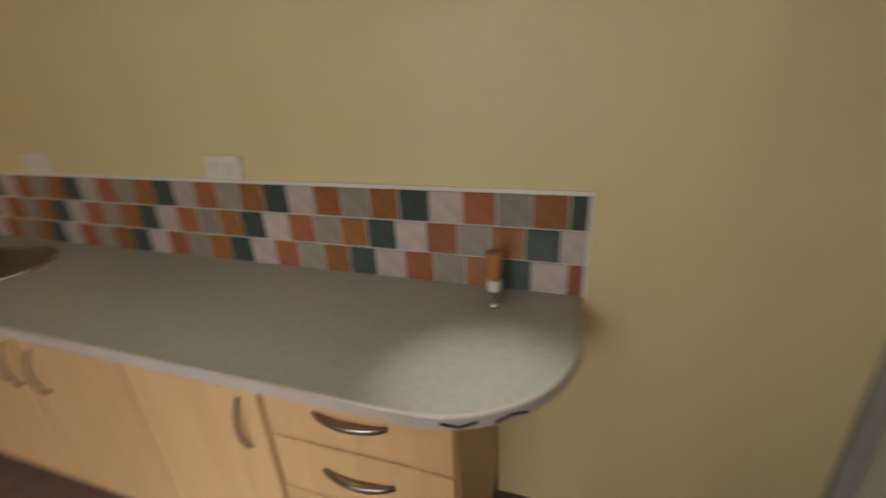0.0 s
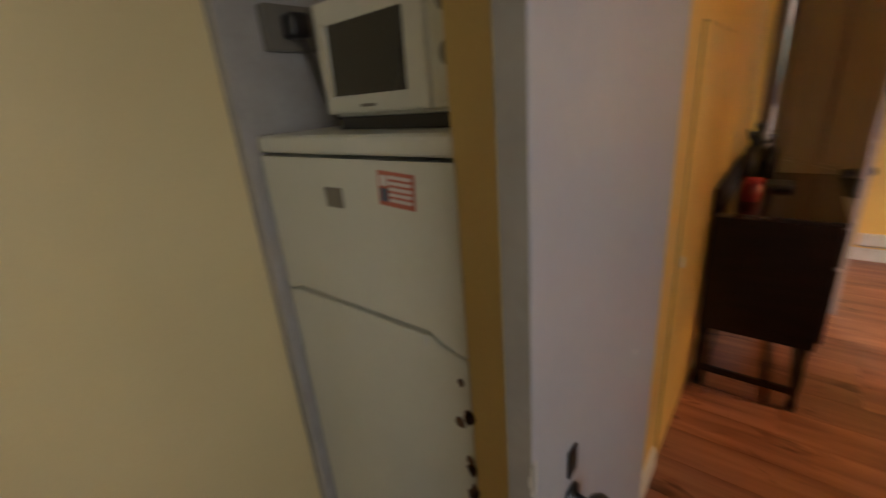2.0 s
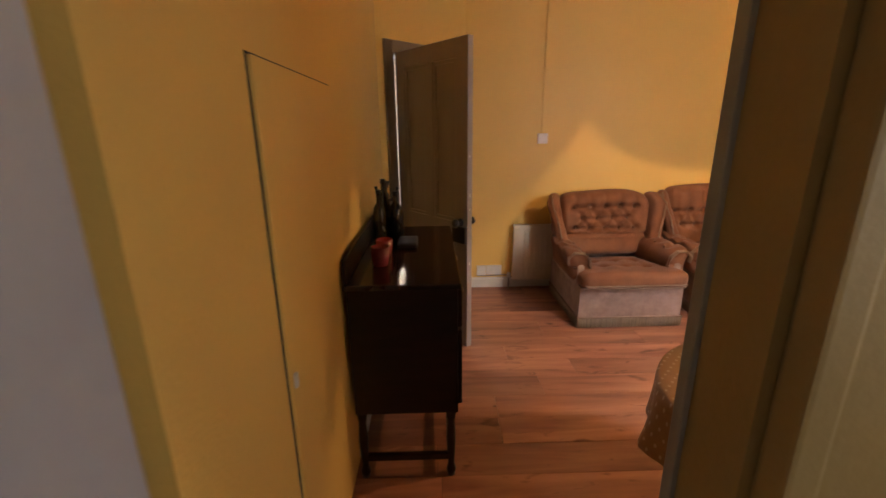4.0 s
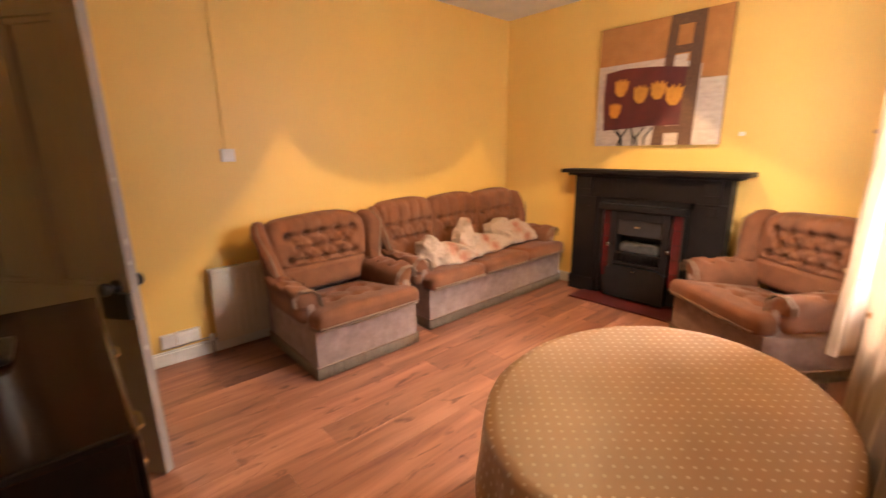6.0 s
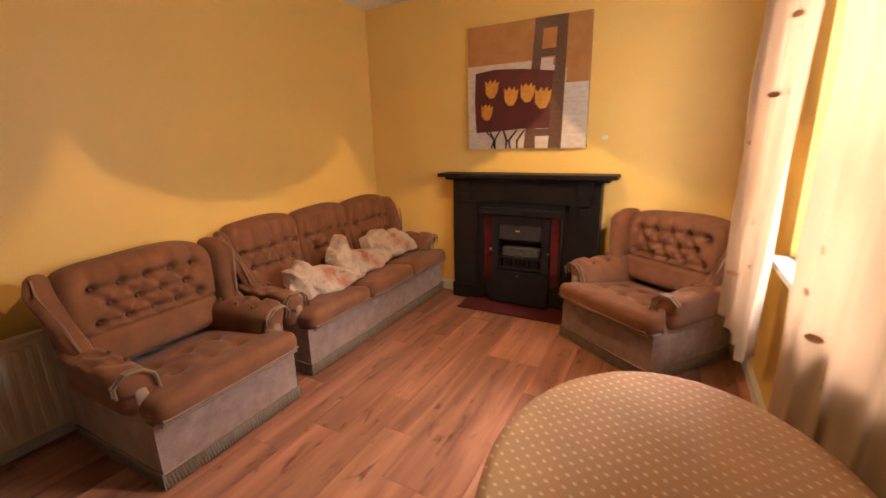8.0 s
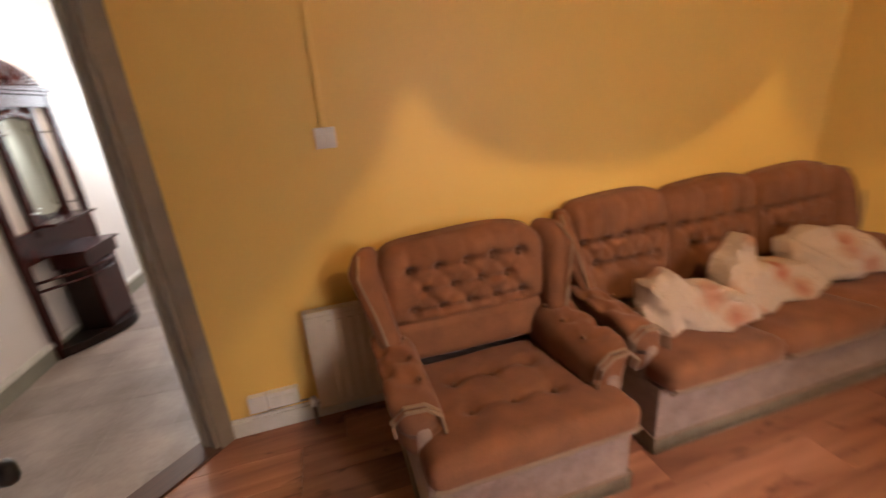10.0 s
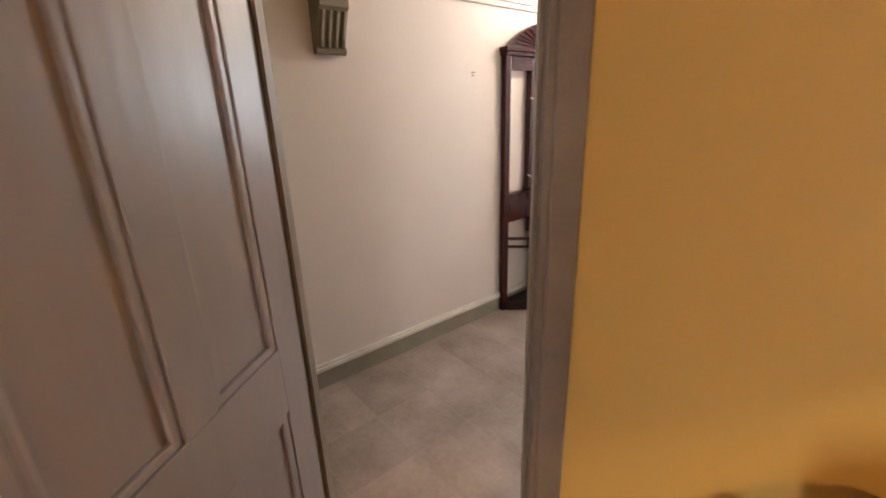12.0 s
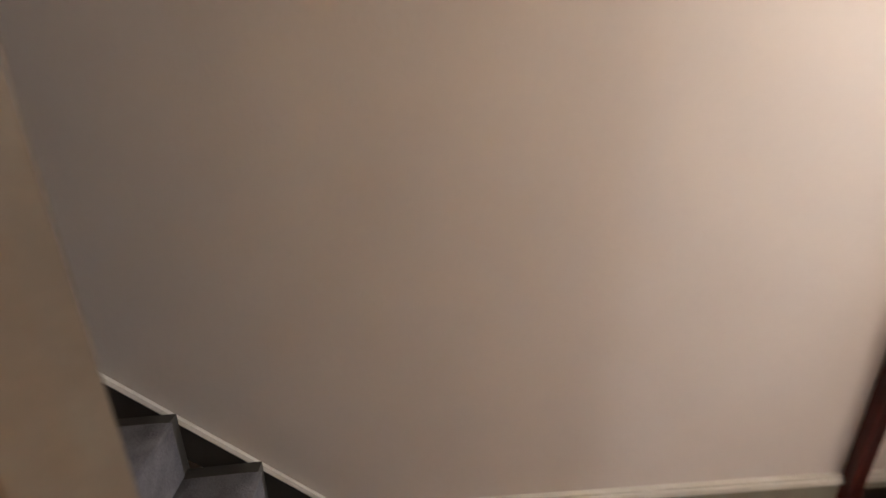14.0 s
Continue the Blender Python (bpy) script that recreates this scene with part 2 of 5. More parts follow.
def dotted_cloth():
    """Golden-brown cloth with a regular weave of small pale dots."""
    m = bpy.data.materials.new("dotted_tablecloth")
    m.use_nodes = True
    n, k = m.node_tree.nodes, m.node_tree.links
    p = n["Principled BSDF"]
    p.inputs["Roughness"].default_value = 0.46
    co = n.new("ShaderNodeTexCoord")
    mp = n.new("ShaderNodeMapping")
    mp.inputs["Rotation"].default_value = (0, 0, radians(45))
    mp.inputs["Scale"].default_value = (36, 36, 36)
    k.new(co.outputs["UV"], mp.inputs[0])
    fr = n.new("ShaderNodeVectorMath")
    fr.operation = "FRACTION"
    k.new(mp.outputs[0], fr.inputs[0])
    sub = n.new("ShaderNodeVectorMath")
    sub.operation = "SUBTRACT"
    sub.inputs[1].default_value = (0.5, 0.5, 0)
    k.new(fr.outputs[0], sub.inputs[0])
    sep = n.new("ShaderNodeSeparateXYZ")
    k.new(sub.outputs[0], sep.inputs[0])
    com = n.new("ShaderNodeCombineXYZ")
    k.new(sep.outputs[0], com.inputs[0])
    k.new(sep.outputs[1], com.inputs[1])
    ln = n.new("ShaderNodeVectorMath")
    ln.operation = "LENGTH"
    k.new(com.outputs[0], ln.inputs[0])
    ramp = n.new("ShaderNodeValToRGB")
    ramp.color_ramp.elements[0].position, ramp.color_ramp.elements[1].position = 0.12, 0.2
    ramp.color_ramp.elements[0].color = (0.6, 0.46, 0.33, 1)
    ramp.color_ramp.elements[1].color = (0.36, 0.2, 0.105, 1)
    k.new(ln.outputs["Value"], ramp.inputs[0])
    big = n.new("ShaderNodeTexNoise")
    big.inputs["Scale"].default_value = 5
    mul = n.new("ShaderNodeMix")
    mul.data_type, mul.blend_type = "RGBA", "MULTIPLY"
    mul.inputs[0].default_value = 0.35
    k.new(ramp.outputs[0], mul.inputs[6])
    k.new(big.outputs[0], mul.inputs[7])
    k.new(mul.outputs[2], p.inputs["Base Color"])
    weave = n.new("ShaderNodeTexNoise")
    weave.inputs["Scale"].default_value = 9
    b = n.new("ShaderNodeBump")
    b.inputs["Strength"].default_value, b.inputs["Distance"].default_value = 0.35, 0.01
    k.new(weave.outputs[0], b.inputs["Height"])
    k.new(b.outputs[0], p.inputs["Normal"])
    return m


DOTTED = dotted_cloth()


def printed_cloth():
    """Faded cream cloth with blurred brown-rose flowers."""
    m = bpy.data.materials.new("faded_rose_print")
    m.use_nodes = True
    n, k = m.node_tree.nodes, m.node_tree.links
    p = n["Principled BSDF"]
    p.inputs["Roughness"].default_value = 0.9
    co = n.new("ShaderNodeTexCoord")
    warp = n.new("ShaderNodeTexNoise")
    warp.inputs["Scale"].default_value, warp.inputs["Detail"].default_value = 16, 4
    k.new(co.outputs["Object"], warp.inputs["Vector"])
    shift = n.new("ShaderNodeVectorMath")
    shift.operation = "MULTIPLY_ADD"
    shift.inputs[1].default_value = (0.07, 0.07, 0.07)
    k.new(warp.outputs["Color"], shift.inputs[0])
    k.new(co.outputs["Object"], shift.inputs[2])
    cells = n.new("ShaderNodeTexVoronoi")
    cells.inputs["Scale"].default_value = 5.5
    k.new(shift.outputs[0], cells.inputs["Vector"])
    ramp = n.new("ShaderNodeValToRGB")
    e = ramp.color_ramp.elements
    e[0].position, e[0].color = 0.08, (0.34, 0.12, 0.075, 1)
    e[1].position, e[1].color = 0.42, (0.45, 0.335, 0.255, 1)
    e.new(0.26).color = (0.41, 0.23, 0.155, 1)
    k.new(cells.outputs["Distance"], ramp.inputs[0])
    k.new(ramp.outputs[0], p.inputs["Base Color"])
    wrinkle = n.new("ShaderNodeTexNoise")
    wrinkle.inputs["Scale"].default_value, wrinkle.inputs["Detail"].default_value, wrinkle.inputs["Distortion"].default_value = 14, 5, 1.2
    k.new(co.outputs["Object"], wrinkle.inputs["Vector"])
    b = n.new("ShaderNodeBump")
    b.inputs["Strength"].default_value, b.inputs["Distance"].default_value = 0.9, 0.035
    k.new(wrinkle.outputs[0], b.inputs["Height"])
    k.new(b.outputs[0], p.inputs["Normal"])
    return m


PRINTED = printed_cloth()


def laminate():
    """Red-brown oak print: long grain, dark knots, each board with its own cut."""
    m = bpy.data.materials.new("laminate_oak")
    m.use_nodes = True
    n, k = m.node_tree.nodes, m.node_tree.links
    p = n["Principled BSDF"]
    co = n.new("ShaderNodeTexCoord")
    info = n.new("ShaderNodeObjectInfo")
    off = n.new("ShaderNodeVectorMath")
    off.operation = "MULTIPLY_ADD"
    k.new(info.outputs["Random"], off.inputs[0])
    off.inputs[1].default_value = (41, 23, 7)
    k.new(co.outputs["Object"], off.inputs[2])

    def layer(stretch, scale, detail, distortion):
        mp = n.new("ShaderNodeMapping")
        mp.inputs["Scale"].default_value = stretch
        k.new(off.outputs[0], mp.inputs[0])
        tex = n.new("ShaderNodeTexNoise")
        tex.inputs["Scale"].default_value, tex.inputs["Detail"].default_value, tex.inputs["Distortion"].default_value = scale, detail, distortion
        k.new(mp.outputs[0], tex.inputs["Vector"])
        return tex.outputs[0]

    grain = n.new("ShaderNodeValToRGB")
    e = grain.color_ramp.elements
    e[0].position, e[0].color = 0.28, (0.17, 0.062, 0.036, 1)
    e[1].position, e[1].color = 0.72, (0.44, 0.2, 0.115, 1)
    mid = e.new(0.5)
    mid.color = (0.315, 0.13, 0.072, 1)
    k.new(layer((0.5, 4.5, 4.5), 2.6, 6, 0.5), grain.inputs[0])
    knot = n.new("ShaderNodeValToRGB")
    knot.color_ramp.elements[0].position, knot.color_ramp.elements[0].color = 0.6, (1, 1, 1, 1)
    knot.color_ramp.elements[1].position, knot.color_ramp.elements[1].color = 0.74, (0.3, 0.22, 0.2, 1)
    k.new(layer((2.2, 6.5, 6.5), 2.1, 4, 1.0), knot.inputs[0])
    mul = n.new("ShaderNodeMix")
    mul.data_type, mul.blend_type = "RGBA", "MULTIPLY"
    mul.inputs[0].default_value = 1
    k.new(grain.outputs[0], mul.inputs[6])
    k.new(knot.outputs[0], mul.inputs[7])
    hsv = n.new("ShaderNodeHueSaturation")
    rng_node = n.new("ShaderNodeMapRange")
    rng_node.inputs["To Min"].default_value, rng_node.inputs["To Max"].default_value = 0.74, 1.26
    k.new(info.outputs["Random"], rng_node.inputs[0])
    k.new(rng_node.outputs[0], hsv.inputs["Value"])
    k.new(mul.outputs[2], hsv.inputs["Color"])
    k.new(hsv.outputs[0], p.inputs["Base Color"])
    rough = n.new("ShaderNodeMapRange")
    rough.inputs["To Min"].default_value, rough.inputs["To Max"].default_value = 0.26, 0.42
    k.new(layer((1, 1, 1), 5, 3, 0), rough.inputs[0])
    k.new(rough.outputs[0], p.inputs["Roughness"])
    b = n.new("ShaderNodeBump")
    b.inputs["Strength"].default_value, b.inputs["Distance"].default_value = 0.08, 0.002
    k.new(layer((0.55, 12, 12), 8, 4, 0), b.inputs["Height"])
    k.new(b.outputs[0], p.inputs["Normal"])
    return m


LAMINATE = laminate()


# ---- mesh helpers ----
def part(name, bm, mat, parent=None, label="", smooth=False):
    me = bpy.data.meshes.new(name)
    bm.normal_update()
    bm.to_mesh(me)
    bm.free()
    me.materials.append(mat)
    if smooth:
        for poly in me.polygons:
            poly.use_smooth = True
    ob = new(name, me)
    ob.parent = parent
    if label:
        ob["label"] = label
    return ob


def thing(name, m, label, category, group="", kind=""):
    ob = new(name)
    ob.empty_display_size = 0.1
    ob.matrix_world = m
    return tagged(ob, label, category, group, kind)


def bx(x0, x1, y0, y1, z0, z1, bevel=0.0, segments=2):
    bm = bmesh.new()
    bmesh.ops.create_cube(bm, size=1, matrix=Matrix.Translation(((x0 + x1) / 2, (y0 + y1) / 2, (z0 + z1) / 2)) @ Matrix.Diagonal((x1 - x0, y1 - y0, z1 - z0, 1)))
    if bevel:
        bmesh.ops.bevel(bm, geom=bm.edges[:], offset=bevel, segments=segments, affect="EDGES", profile=0.6)
    return bm


def soft(hx, hy, hz, r, n=10, centre=(0, 0, 0), fn=None):
    """A rounded, evenly divided block; fn moves each point of it."""
    bm = bmesh.new()
    bmesh.ops.create_cube(bm, size=2)
    bmesh.ops.subdivide_edges(bm, edges=bm.edges[:], cuts=n, use_grid_fill=True)
    half = Vector((hx, hy, hz))
    for v in bm.verts:
        q = Vector([a * b for a, b in zip(v.co, half)])
        inner = Vector([max(-(h - min(r, h)), min(h - min(r, h), c)) for c, h in zip(q, half)])
        d = q - inner
        p = inner + d.normalized() * r if d.length > 1e-6 else q
        p = Vector([max(-h, min(h, c)) for c, h in zip(p, half)])
        if fn:
            p = fn(p)
        v.co = p + Vector(centre)
    return bm


def lathe(profile, segments=24):
    """A turned shape from (radius, height) rows."""
    bm = bmesh.new()
    rings = []
    for r, z in profile:
        rings.append([bm.verts.new((max(r, 1e-4) * math.cos(2 * math.pi * i / segments), max(r, 1e-4) * math.sin(2 * math.pi * i / segments), z)) for i in range(segments)])
    for a, b in zip(rings, rings[1:]):
        for i in range(segments):
            bm.faces.new((a[i], a[(i + 1) % segments], b[(i + 1) % segments], b[i]))
    bm.faces.new(rings[0][::-1])
    bm.faces.new(rings[-1])
    return bm


def prism(outline, depth, axis="y"):
    """A flat outline given a depth. Outline in (x, z) for axis y, (x, y) for z, (y, z) for x."""
    bm = bmesh.new()
    put = {"y": lambda a, b, d: (a, d, b), "z": lambda a, b, d: (a, b, d), "x": lambda a, b, d: (d, a, b)}[axis]
    one = [bm.verts.new(put(a, b, 0)) for a, b in outline]
    two = [bm.verts.new(put(a, b, depth)) for a, b in outline]
    bm.faces.new(one)
    bm.faces.new(two[::-1])
    for i in range(len(one)):
        j = (i + 1) % len(one)
        bm.faces.new((one[j], one[i], two[i], two[j]))
    bmesh.ops.recalc_face_normals(bm, faces=bm.faces[:])
    return bm


def tube(points, radius, sides=8, flat=1.0):
    """A round rod along points."""
    bm = bmesh.new()
    pts = [Vector(p) for p in points]
    rings = []
    for i, p in enumerate(pts):
        d = (pts[min(i + 1, len(pts) - 1)] - pts[max(i - 1, 0)]).normalized()
        side = d.cross(Vector((0, 0, 1)) if abs(d.z) < 0.9 else Vector((1, 0, 0))).normalized()
        up = side.cross(d)
        rings.append([bm.verts.new(p + radius * (math.cos(2 * math.pi * j / sides) * side + flat * math.sin(2 * math.pi * j / sides) * up)) for j in range(sides)])
    for a, b in zip(rings, rings[1:]):
        for j in range(sides):
            bm.faces.new((a[j], a[(j + 1) % sides], b[(j + 1) % sides], b[j]))
    bm.faces.new(rings[0][::-1])
    bm.faces.new(rings[-1])
    bmesh.ops.recalc_face_normals(bm, faces=bm.faces[:])
    return bm


def join(*bms):
    out = bmesh.new()
    for b in bms:
        me = bpy.data.meshes.new("joined")
        b.to_mesh(me)
        b.free()
        out.from_mesh(me)
        bpy.data.meshes.remove(me)
    return out


def moved(bm, m):
    bmesh.ops.transform(bm, matrix=m, verts=bm.verts[:])
    return bm


def structure(name, bm, mat, label, category):
    return tagged(part(name, bm, mat), label, category, kind="structure")


def wall_run(name, a, b, z0, z1, thickness, mat, label, holes=()):
    """A wall from a to b, its face on that line, thickness to the left of the way. holes: (from, to, bottom, top) along it."""
    d = Vector((b[0] - a[0], b[1] - a[1], 0))
    cuts = sorted(holes)
    pieces, at = [], 0.0
    for h0, h1, hz0, hz1 in cuts:
        if h0 > at:
            pieces.append(bx(at, h0, 0, thickness, z0, z1))
        if hz0 > z0:
            pieces.append(bx(h0, h1, 0, thickness, z0, hz0))
        if hz1 < z1:
            pieces.append(bx(h0, h1, 0, thickness, hz1, z1))
        at = h1
    if at < d.length:
        pieces.append(bx(at, d.length, 0, thickness, z0, z1))
    bm = join(*pieces)
    bmesh.ops.remove_doubles(bm, verts=bm.verts[:], dist=1e-5)
    ob = structure(name, bm, mat, label, "wall")
    ob.matrix_world = Matrix.Translation((a[0], a[1], 0)) @ Matrix.Rotation(math.atan2(d.y, d.x), 4, "Z")
    return ob


# ---- the shell ----
CEIL = 2.75
FX, SY, LX, WY = 3.75, 2.95, -0.62, -0.40      # fireplace wall, sofa wall, left wall, window wall
CORNER_A, CORNER_B = (0.05, 2.95), (-0.62, 2.28)   # the diagonal wall of the hall door
DIAG = Matrix.Translation((0.05, 2.95, 0)) @ Matrix.Rotation(radians(-135), 4, "Z")
KX = -1.43                                       # kitchen wall with the worktop


def hall_x(y):
    return -1.395 + 0.0576 * (y - 2.6)


wall_run("wall_north", (0.05, SY), (FX + 0.12, SY), 0, CEIL, 0.12, YELLOW, "plain yellow painted wall behind the sofa")
wall_run("wall_east", (FX, SY), (FX, WY - 0.12), 0, CEIL, 0.12, YELLOW, "plain yellow painted wall around the fireplace")
wall_run("wall_south", (FX, WY), (-0.62, WY), 0, CEIL, 0.12, YELLOW, "yellow painted wall with window and kitchen doorway",
         holes=((FX - 2.62, FX - 1.25, 0.9, 2.25), (FX - 0.11, FX + 0.62, 0, 2.02)))
wall_run("wall_west", (LX, WY), (LX, 2.28), 0, CEIL, 0.1, YELLOW, "yellow painted wall with a flush cupboard door", holes=())
wall_run("wall_diagonal", CORNER_B, CORNER_A, 0, CEIL, 0.11, YELLOW, "narrow diagonal wall around the hall door", holes=((0.13, 0.875, 0, 2.02),))
structure("ceiling", bx(LX - 0.8, FX + 0.12, WY - 0.12, SY + 0.12, CEIL, CEIL + 0.1), CEILING, "white painted living room ceiling", "ceiling")
# kitchen shell
wall_run("wall_kitchen_west", (KX, -5.2), (KX, 0.2), 0, 2.5, 0.12, KITCHEN_YELLOW, "pale yellow kitchen wall above tiles")
wall_run("wall_kitchen_south", (1.35, -5.2), (KX, -5.2), 0, 2.5, 0.12, KITCHEN_YELLOW, "pale yellow kitchen end wall")
wall_run("wall_kitchen_east", (1.3, WY - 0.12), (1.3, -5.2), 0, 2.5, 0.12, KITCHEN_YELLOW, "pale yellow kitchen wall with a window", holes=((1.3, 2.4, 1.05, 2.1),))
structure("wall_kitchen_north", bx(0.14, 1.3, -0.56, -0.523, 0, 2.5), OCHRE_SHADED, "kitchen wall beside the doorway, ochre darkened for its shade", "wall")
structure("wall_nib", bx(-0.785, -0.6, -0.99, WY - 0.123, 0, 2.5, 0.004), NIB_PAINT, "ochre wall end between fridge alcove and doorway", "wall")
structure("alcove_back", bx(KX, -0.775, -0.28, -0.2, 0, 2.5), CREAM, "white back of the fridge alcove", "wall")
structure("ceiling_kitchen", bx(KX - 0.12, 1.42, -5.3, -0.1, 2.5, 2.58), CEILING, "white kitchen ceiling", "ceiling")
structure("floor_kitchen", bx(KX - 0.1, 1.42, -5.3, WY - 0.06, -0.06, 0), KITCHEN_FLOOR, "dark brown kitchen floor", "floor")
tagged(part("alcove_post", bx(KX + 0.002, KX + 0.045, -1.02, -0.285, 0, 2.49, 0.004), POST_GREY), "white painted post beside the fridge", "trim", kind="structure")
# hall shell
hall_len = 4.7
H0 = Vector((hall_x(1.9), 1.9, 0))
H1 = Vector((hall_x(6.6), 6.6, 0))
wall_run("wall_hall_west", (hall_x(-0.3), -0.3), (H1.x, H1.y), 0, 4.6, 0.1, CREAM, "cream textured hallway wall")
wall_run("wall_hall_north", (H1.x - 0.1, 6.6), (0.1, 6.6), 0, 2.72, 0.1, CREAM, "cream hallway wall with the front door", holes=((0.4, 1.2, 0.9, 2.1),))
wall_run("wall_hall_east", (-0.06, 6.6), (-0.06, 3.08), 0, 2.72, 0.1, CREAM, "cream hallway wall")
structure("ceiling_hall", bx(-1.5, 0.2, 2.36, 6.7, 2.62, 2.72), CEILING, "white hallway ceiling", "ceiling")
structure("wall_stair", bx(-0.735, LX - 0.102, -0.1, 2.3, 0, 4.6), CREAM, "cream wall along the staircase", "wall")
structure("wall_stair_end", bx(-1.6, -0.7, -0.4, -0.3, 2.6, 4.6), CREAM, "cream wall at the stair head", "wall")
structure("ceiling_stair", bx(-1.6, -0.7, -0.4, 2.4, 4.6, 4.7), CEILING, "white ceiling over the stairs", "ceiling")
structure("wall_stair_head", bx(-1.5, -0.62, 2.36, 2.46, 2.72, 4.6), CREAM, "cream wall above the hall ceiling", "wall")
structure("floor", bx(LX - 0.05, FX + 0.05, WY - 0.12, SY + 0.05, -0.06, -0.012), SUBFLOOR, "dark underlay below the laminate", "floor")
structure("floor_hall", bx(-1.5, 0.1, 2.0, 6.7, -0.07, -0.0015), GROUT, "grout bed of the hallway tiles", "floor")
structure("ground", bx(-60, 60, -60, 60, -0.3, -0.1), KITCHEN_FLOOR, "plain ground outside", "ground")

# ---- trim, doors and windows ----
def skirting(name, a, b, height, depth, mat, label):
    d = Vector((b[0] - a[0], b[1] - a[1], 0))
    bm = join(bx(0, d.length, -depth, 0, 0, height - 0.015, 0.003), bx(0, d.length, -depth * 0.6, 0, height - 0.015, height, 0.003))
    ob = structure(name, bm, mat, label, "trim")
    ob.matrix_world = Matrix.Translation((a[0], a[1], 0.001)) @ Matrix.Rotation(math.atan2(d.y, d.x), 4, "Z")
    return ob


skirting("baseboard", (0.06, SY - 0.001), (FX - 0.025, SY - 0.001), 0.1, 0.018, WHITE_GLOSS, "scuffed white skirting board")
skirting("baseboard", (FX - 0.001, SY - 0.02), (FX - 0.001, 1.98), 0.1, 0.018, WHITE_GLOSS, "scuffed white skirting board")
skirting("baseboard", (FX - 0.001, 0.6), (FX - 0.001, WY + 0.02), 0.1, 0.018, WHITE_GLOSS, "scuffed white skirting board")
skirting("baseboard", (LX + 0.001, WY + 0.02), (LX + 0.001, -0.02), 0.1, 0.018, WHITE_GLOSS, "scuffed white skirting board")
skirting("baseboard", (LX + 0.001, 0.76), (LX + 0.001, 2.27), 0.1, 0.018, WHITE_GLOSS, "scuffed white skirting board")
skirting("baseboard", (FX - 0.02, WY + 0.001), (0.15, WY + 0.001), 0.1, 0.018, WHITE_GLOSS, "scuffed white skirting board")

# hallway skirting: grey-green board with a white rounded top
hall_dir = math.atan2(H1.y - H0.y, H1.x - H0.x)
HALL = Matrix.Translation(H0) @ Matrix.Rotation(hall_dir, 4, "Z")      # x along the wall, -y into the hall
board = structure("baseboard_hall", bx(0.55, 4.7, -0.018, -0.001, 0, 0.101, 0.002), PLINTH_GREY, "grey-green hallway skirting board", "trim")
board.matrix_world = HALL
cap = part("baseboard_hall_cap", join(bx(0.52, 4.7, -0.026, -0.001, 0.102, 0.13, 0.008, 3), bx(0.52, 4.7, -0.02, -0.001, 0.13, 0.142, 0.003)), WHITE_GLOSS)
tagged(cap, "white rounded moulding on the hallway skirting", "trim", kind="structure").matrix_world = HALL
rail = part("picture_rail", join(bx(1.45, 4.7, -0.02, -0.001, 2.05, 2.08, 0.006), bx(1.45, 4.7, -0.032, -0.001, 2.08, 2.09, 0.003)), CREAM)
tagged(rail, "cream painted picture rail in the hallway", "trim", kind="structure").matrix_world = HALL
for u, z in ((2.10, 1.668), (2.118, 1.67), (2.108, 1.652)):
    mark = structure("wall_mark", bx(u, u + 0.012, -0.003, 0.0, z, z + 0.006), RUST, "small dark screw holes in plaster", "mark")
    mark.matrix_world = HALL


def frame_set(name, width, height, m, mat, label, face, depth, side=0.07):
    """A door frame around an opening that starts at x = 0; +y is through the wall."""
    ob = thing(name, m, label, "door frame", kind="structure")
    for nm, b in (("jamb", bx(-0.001, 0.022, -0.004, depth, 0, height)), ("jamb", bx(width - 0.022, width + 0.001, -0.004, depth, 0, height)),
                  ("head", bx(0, width, -0.004, depth, height - 0.024, height)),
                  ("architrave", bx(-side, 0.004, -face, -0.001, 0, height + side, 0.006)), ("architrave", bx(width - 0.004, width + side, -face, -0.001, 0, height + side, 0.006)),
                  ("architrave", bx(0.004, width - 0.004, -face, -0.001, height - 0.004, height + side, 0.006)),
                  ("stop", bx(0.022, 0.034, 0.05, depth * 0.8, 0, height - 0.024)), ("stop", bx(width - 0.034, width - 0.022, 0.05, depth * 0.8, 0, height - 0.024))):
        part(nm, b, mat, ob)
    return ob


DOOR_M = Matrix.Translation((-0.62, 2.28, 0)) @ Matrix.Rotation(radians(45), 4, "Z") @ Matrix.Translation((0.132, 0, 0))
hall_frame = frame_set("door_frame_hall", 0.742, 2.02, DOOR_M, TAUPE_FRAME, "grey-brown painted frame of the hall door", 0.02, 0.115, 0.075)
part("strike_plate", bx(0.718, 0.7215, 0.012, 0.045, 0.98, 1.06), STEEL, hall_frame, "dark steel strike plate")
sill = structure("threshold", bx(0.0, 0.742, -0.02, 0.12, -0.005, 0.012, 0.004), THRESHOLD, "worn dark wooden threshold", "threshold")
sill.matrix_world = DOOR_M


